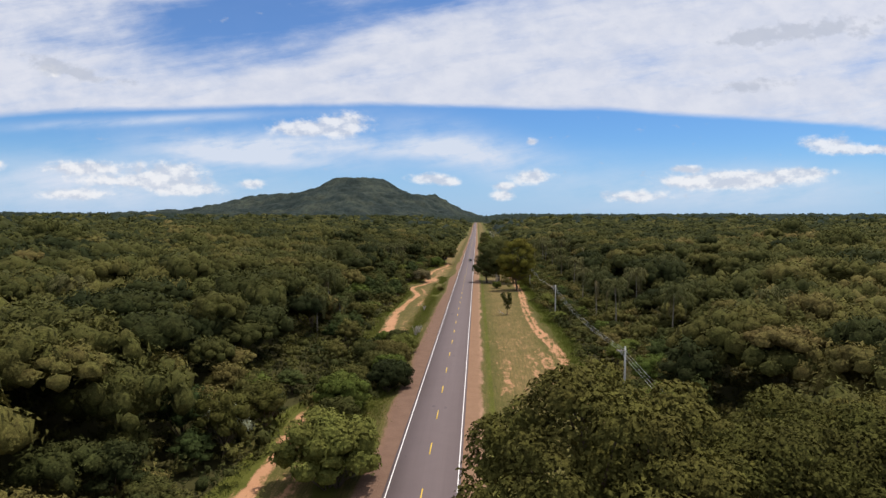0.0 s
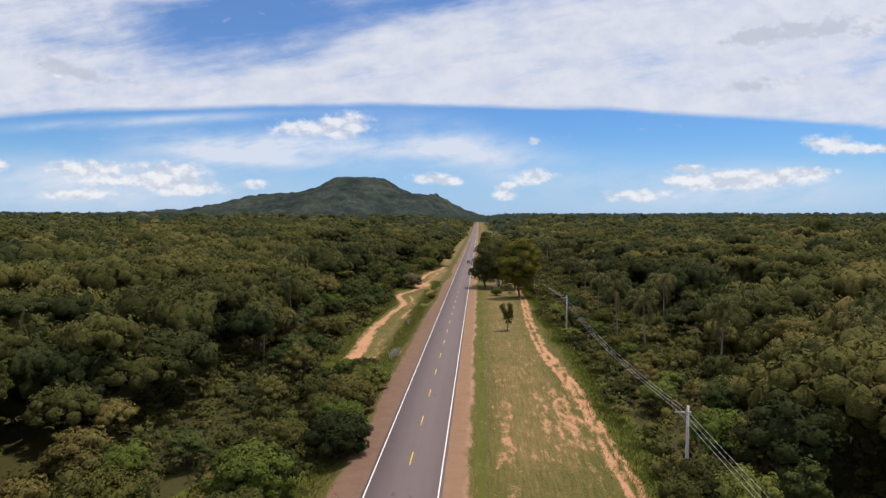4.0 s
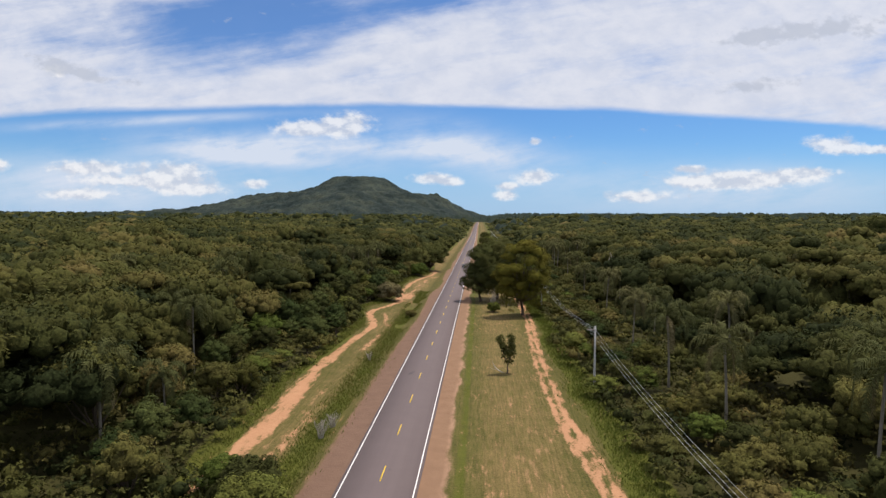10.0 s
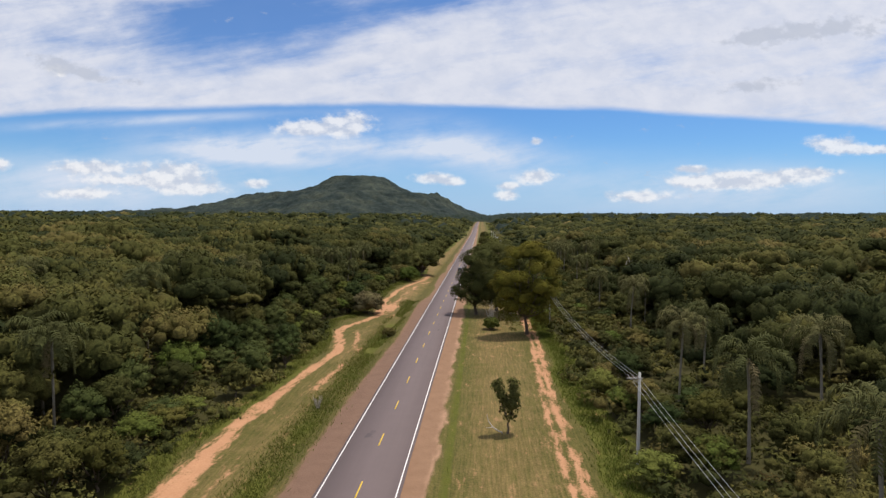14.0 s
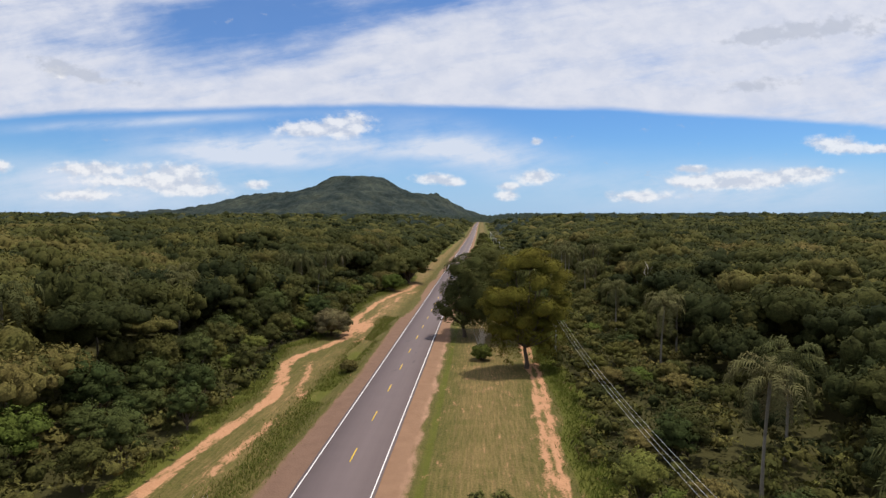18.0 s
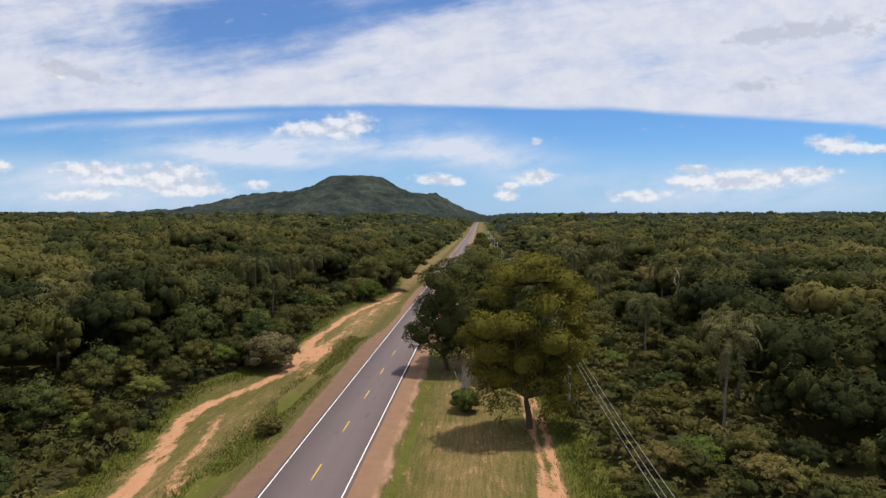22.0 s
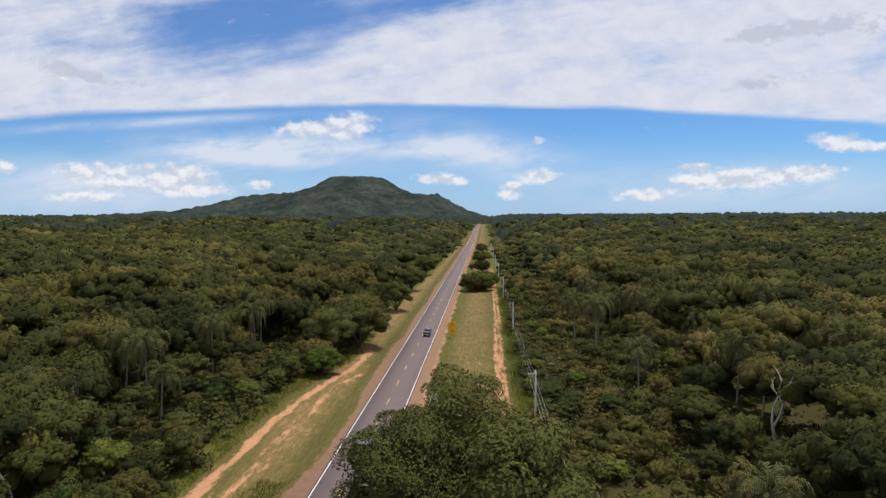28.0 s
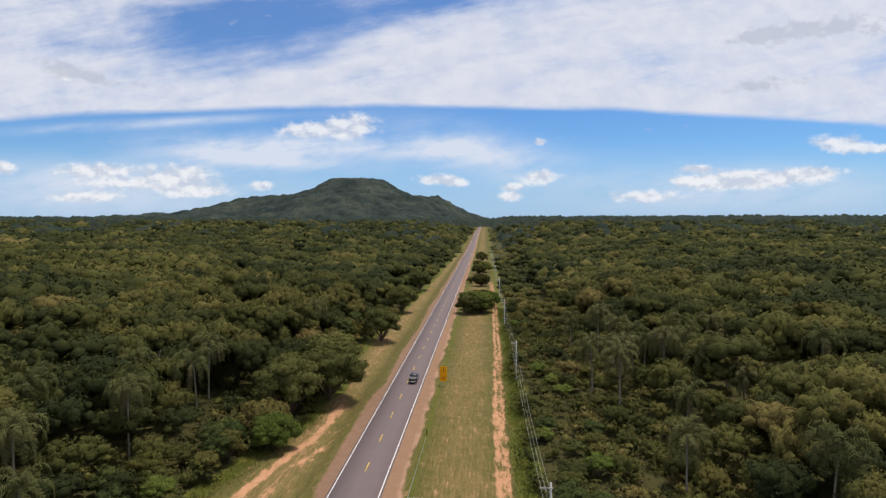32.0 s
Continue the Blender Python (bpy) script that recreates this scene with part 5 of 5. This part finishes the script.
def pole_thing():
    thing = tagged(new("utility_pole"), "pale tapered concrete utility pole with timber crossarm", "utility pole", "poles of the power line")
    part("shaft", raw_mesh("shaft", [tube([(0, 0, -0.4), (0, 0, 3), (0, 0, 6), (0, 0, POLE_H), (0, 0, POLE_H + 0.01)], [0.19, 0.165, 0.14, 0.115, 0.01], 10)], concrete, True), thing)
    part("crossarm", bm_mesh("crossarm", box(1.5, 0.12, 0.14, (-0.52, -0.16, POLE_H - 0.55), 0.015), timber), thing)
    for x in (-1.15, -0.70, -0.25):
        pts = [(x, -0.16, POLE_H - 0.49), (x, -0.16, POLE_H - 0.42), (x, -0.16, POLE_H - 0.34), (x, -0.16, POLE_H - 0.26)]
        part("insulator", raw_mesh("insulator", [tube(pts, [0.03, 0.075, 0.06, 0.02], 8)], ceramic, True), thing)
    part("brace", raw_mesh("brace", [tube([(-0.8, -0.13, POLE_H - 0.6), (-0.09, -0.1, POLE_H - 1.15)], [0.02, 0.02], 5)], steel), thing)
    part("cable_clamp", bm_mesh("cable_clamp", box(0.16, 0.22, 0.14, (0, -0.12, POLE_H - 1.9), 0.02), steel), thing)
    return thing


stand(bush_b, 27.6, 80.0, 20, 0.95)
stand(bush_b, 25.2, 78.5, 140, 0.75)
one_pole = pole_thing()
for x, y in POLES:
    stand(one_pole, x, y)


def wire(name, label, dx, dz, sag, thick):
    """One conductor, hung from pole to pole."""
    pts = []
    for (x0, y0), (x1, y1) in zip(POLES, POLES[1:]):
        z0, z1 = float(land(x0, y0)) + POLE_H + dz, float(land(x1, y1)) + POLE_H + dz
        for q in np.linspace(0, 1, 15)[:-1]:
            pts.append((x0 + (x1 - x0) * q + dx, y0 + (y1 - y0) * q - 0.16, z0 + (z1 - z0) * q - 4 * sag * q * (1 - q)))
    pts.append((POLES[-1][0] + dx, POLES[-1][1] - 0.16, z1))
    return tagged(new(name, raw_mesh(name, [tube(pts, [thick] * len(pts), 5)], aluminium, True)), label, "cable", "wires of the power line")


wire("power_cable", "thin pale aluminium power cable", -1.15, -0.25, 1.3, 0.012)
wire("power_cable", "thin pale aluminium power cable", -0.70, -0.25, 1.35, 0.012)
wire("power_cable", "thin pale aluminium power cable", -0.25, -0.25, 1.3, 0.012)

# ======================= signs =======================
def yellow_sign():
    thing = tagged(new("warning_sign"), "tall yellow road sign panel with black symbol on posts", "road sign")
    part("panel", bm_mesh("panel", box(1.65, 0.05, 3.5, (0, 0, 2.95), 0.02), sign_yellow), thing)
    part("symbol", bm_mesh("symbol", box(0.16, 0.012, 1.0, (0.05, -0.034, 4.0), 0.0, 0.6), sign_dark), thing)
    part("symbol", bm_mesh("symbol", box(0.7, 0.012, 0.1, (0, -0.034, 2.2)), sign_dark), thing)
    part("symbol", bm_mesh("symbol", box(0.9, 0.012, 0.1, (0, -0.034, 1.9)), sign_dark), thing)
    for x in (-0.55, 0.55):
        part("post", raw_mesh("post", [tube([(x, 0.06, -0.4), (x, 0.06, 2), (x, 0.06, 4.4)], [0.05] * 3, 8)], steel, True), thing)
    return thing


stand(yellow_sign(), 8.5, 363.5)


def white_sign():
    thing = tagged(new("information_board"), "wide white roadside board with blue ring emblem", "sign board")
    part("panel", bm_mesh("panel", box(3.5, 0.06, 1.4, (0, 0, 1.75), 0.02), sign_white), thing)
    t = np.linspace(0, 2 * np.pi, 25)
    ring = [(-1.05 + 0.44 * math.cos(a), -0.04, 1.75 + 0.44 * math.sin(a)) for a in t]
    part("emblem_ring", raw_mesh("emblem_ring", [tube(ring, [0.05] * 25, 5)], sign_blue), thing)
    for w, dx, dz in ((0.3, -1.05, 0.1), (0.3, -1.05, -0.1)):
        part("emblem_bar", bm_mesh("emblem_bar", box(w, 0.012, 0.1, (dx, -0.04, 1.75 + dz)), sign_blue), thing)
    for w, dx, dz in ((1.5, 0.7, 0.25), (1.3, 0.7, 0.0)):
        part("text_bar", bm_mesh("text_bar", box(w, 0.012, 0.08, (dx, -0.036, 1.75 + dz)), plain("sign_grey", (0.62, 0.64, 0.68), 0.5)), thing)
    part("text_bar", bm_mesh("text_bar", box(0.5, 0.012, 0.1, (0.75, -0.036, 1.42)), sign_blue), thing)
    for x in (-1.4, 1.4):
        part("post", raw_mesh("post", [tube([(x, 0.08, -0.4), (x, 0.08, 1), (x, 0.08, 2.4)], [0.05] * 3, 8)], steel, True), thing)
    return thing


stand(white_sign(), 9.8, 304.5)


def marker_post():
    thing = tagged(new("marker_post"), "short dark roadside marker post in the grass", "post")
    part("post", bm_mesh("post", box(0.14, 0.14, 1.1, (0, 0, 0.45), 0.02), sign_dark), thing)
    part("cap", bm_mesh("cap", box(0.17, 0.17, 0.08, (0, 0, 1.03), 0.02), rubber), thing)
    return thing


one_post = marker_post()
for x, y in ((7.7, 333), (7.2, 304)):
    stand(one_post, x, y)
pipe_pts = [(7.25 + 0.012 * (y - 292), y, float(land(7.25, y)) + 0.12) for y in np.linspace(286, 331, 24)]
tagged(new("roadside_pipe", raw_mesh("roadside_pipe", [tube(pipe_pts, [0.04] * 24, 6)], pipe_grey, True)), "thin grey pipe laid along the shoulder's edge", "pipe")

# ======================= pickup =======================
def pickup():
    thing = tagged(new("pickup_truck"), "dark graphite double-cab pickup driving on the asphalt road", "pickup truck")
    body = part("body", bm_mesh("body", box(1.84, 5.2, 0.62, (0, 0, 0.80), 0.10), car_paint, True), thing)
    part("cab", bm_mesh("cab", box(1.70, 2.25, 0.68, (0, 0.35, 1.42), 0.09, 0.84, -0.08), car_paint, True), thing)
    part("bonnet", bm_mesh("bonnet", box(1.72, 1.35, 0.14, (0, 1.85, 1.13), 0.05, 0.94), car_paint, True), thing)
    for x in (-0.84, 0.84):
        part("bed_side", bm_mesh("bed_side", box(0.12, 1.72, 0.34, (x, -1.70, 1.12), 0.04), car_paint, True), thing)
    part("bed_cover", bm_mesh("bed_cover", box(1.54, 1.62, 0.07, (0, -1.68, 1.24), 0.025), car_cover), thing, "matt grey cargo bed cover")
    gate = part("tailgate", bm_mesh("tailgate", box(1.60, 0.10, 0.52, (0, -2.56, 1.02), 0.03), car_paint, True), thing)
    part("handle", bm_mesh("handle", box(0.26, 0.04, 0.08, (0, -2.625, 1.12), 0.01), car_chrome), gate)
    part("rear_window", bm_mesh("rear_window", box(1.34, 0.05, 0.40, (0, -0.76, 1.46), 0.02, 0.9, 0.10), car_glass), thing)
    part("windscreen", bm_mesh("windscreen", box(1.40, 0.05, 0.46, (0, 1.46, 1.44), 0.02, 0.9, -0.18), car_glass), thing)
    for x in (-1, 1):
        for y in (-0.15, 0.85):
            part("side_window", bm_mesh("side_window", box(0.05, 0.82, 0.36, (x * 0.80, y, 1.46), 0.02, 0.95), car_glass), thing)
        part("tail_lamp", bm_mesh("tail_lamp", box(0.14, 0.10, 0.40, (x * 0.86, -2.57, 1.05), 0.03), car_lamp), thing, "red tail lamp")
        mirror = part("mirror", bm_mesh("mirror", box(0.22, 0.14, 0.18, (x * 1.02, 1.12, 1.32), 0.04), car_paint, True), thing)
        part("running_board", bm_mesh("running_board", box(0.16, 2.2, 0.06, (x * 0.93, 0.25, 0.48), 0.02), car_chrome), thing)
        for y in (-1.60, 1.62):
            wheel = part("wheel", raw_mesh("wheel", [tube([(x * 0.70, y, 0.38), (x * 0.72, y, 0.38), (x * 0.90, y, 0.38), (x * 0.92, y, 0.38)], [0.30, 0.38, 0.38, 0.30], 18)], rubber, True), thing)
            part("rim", raw_mesh("rim", [tube([(x * 0.90, y, 0.38), (x * 0.925, y, 0.38), (x * 0.93, y, 0.38)], [0.24, 0.22, 0.02], 12)], steel), wheel)
    part("bumper", bm_mesh("bumper", box(1.70, 0.18, 0.20, (0, -2.66, 0.62), 0.04), car_chrome, True), thing, "chrome rear bumper")
    part("number_plate", bm_mesh("number_plate", box(0.42, 0.02, 0.14, (0, -2.765, 0.64)), sign_white), thing)
    return thing


truck = pickup()
truck.matrix_basis = pose(1.35, 366.0, float(land(0, 366)) + 0.09 + 0.035, 0, 0, 0)
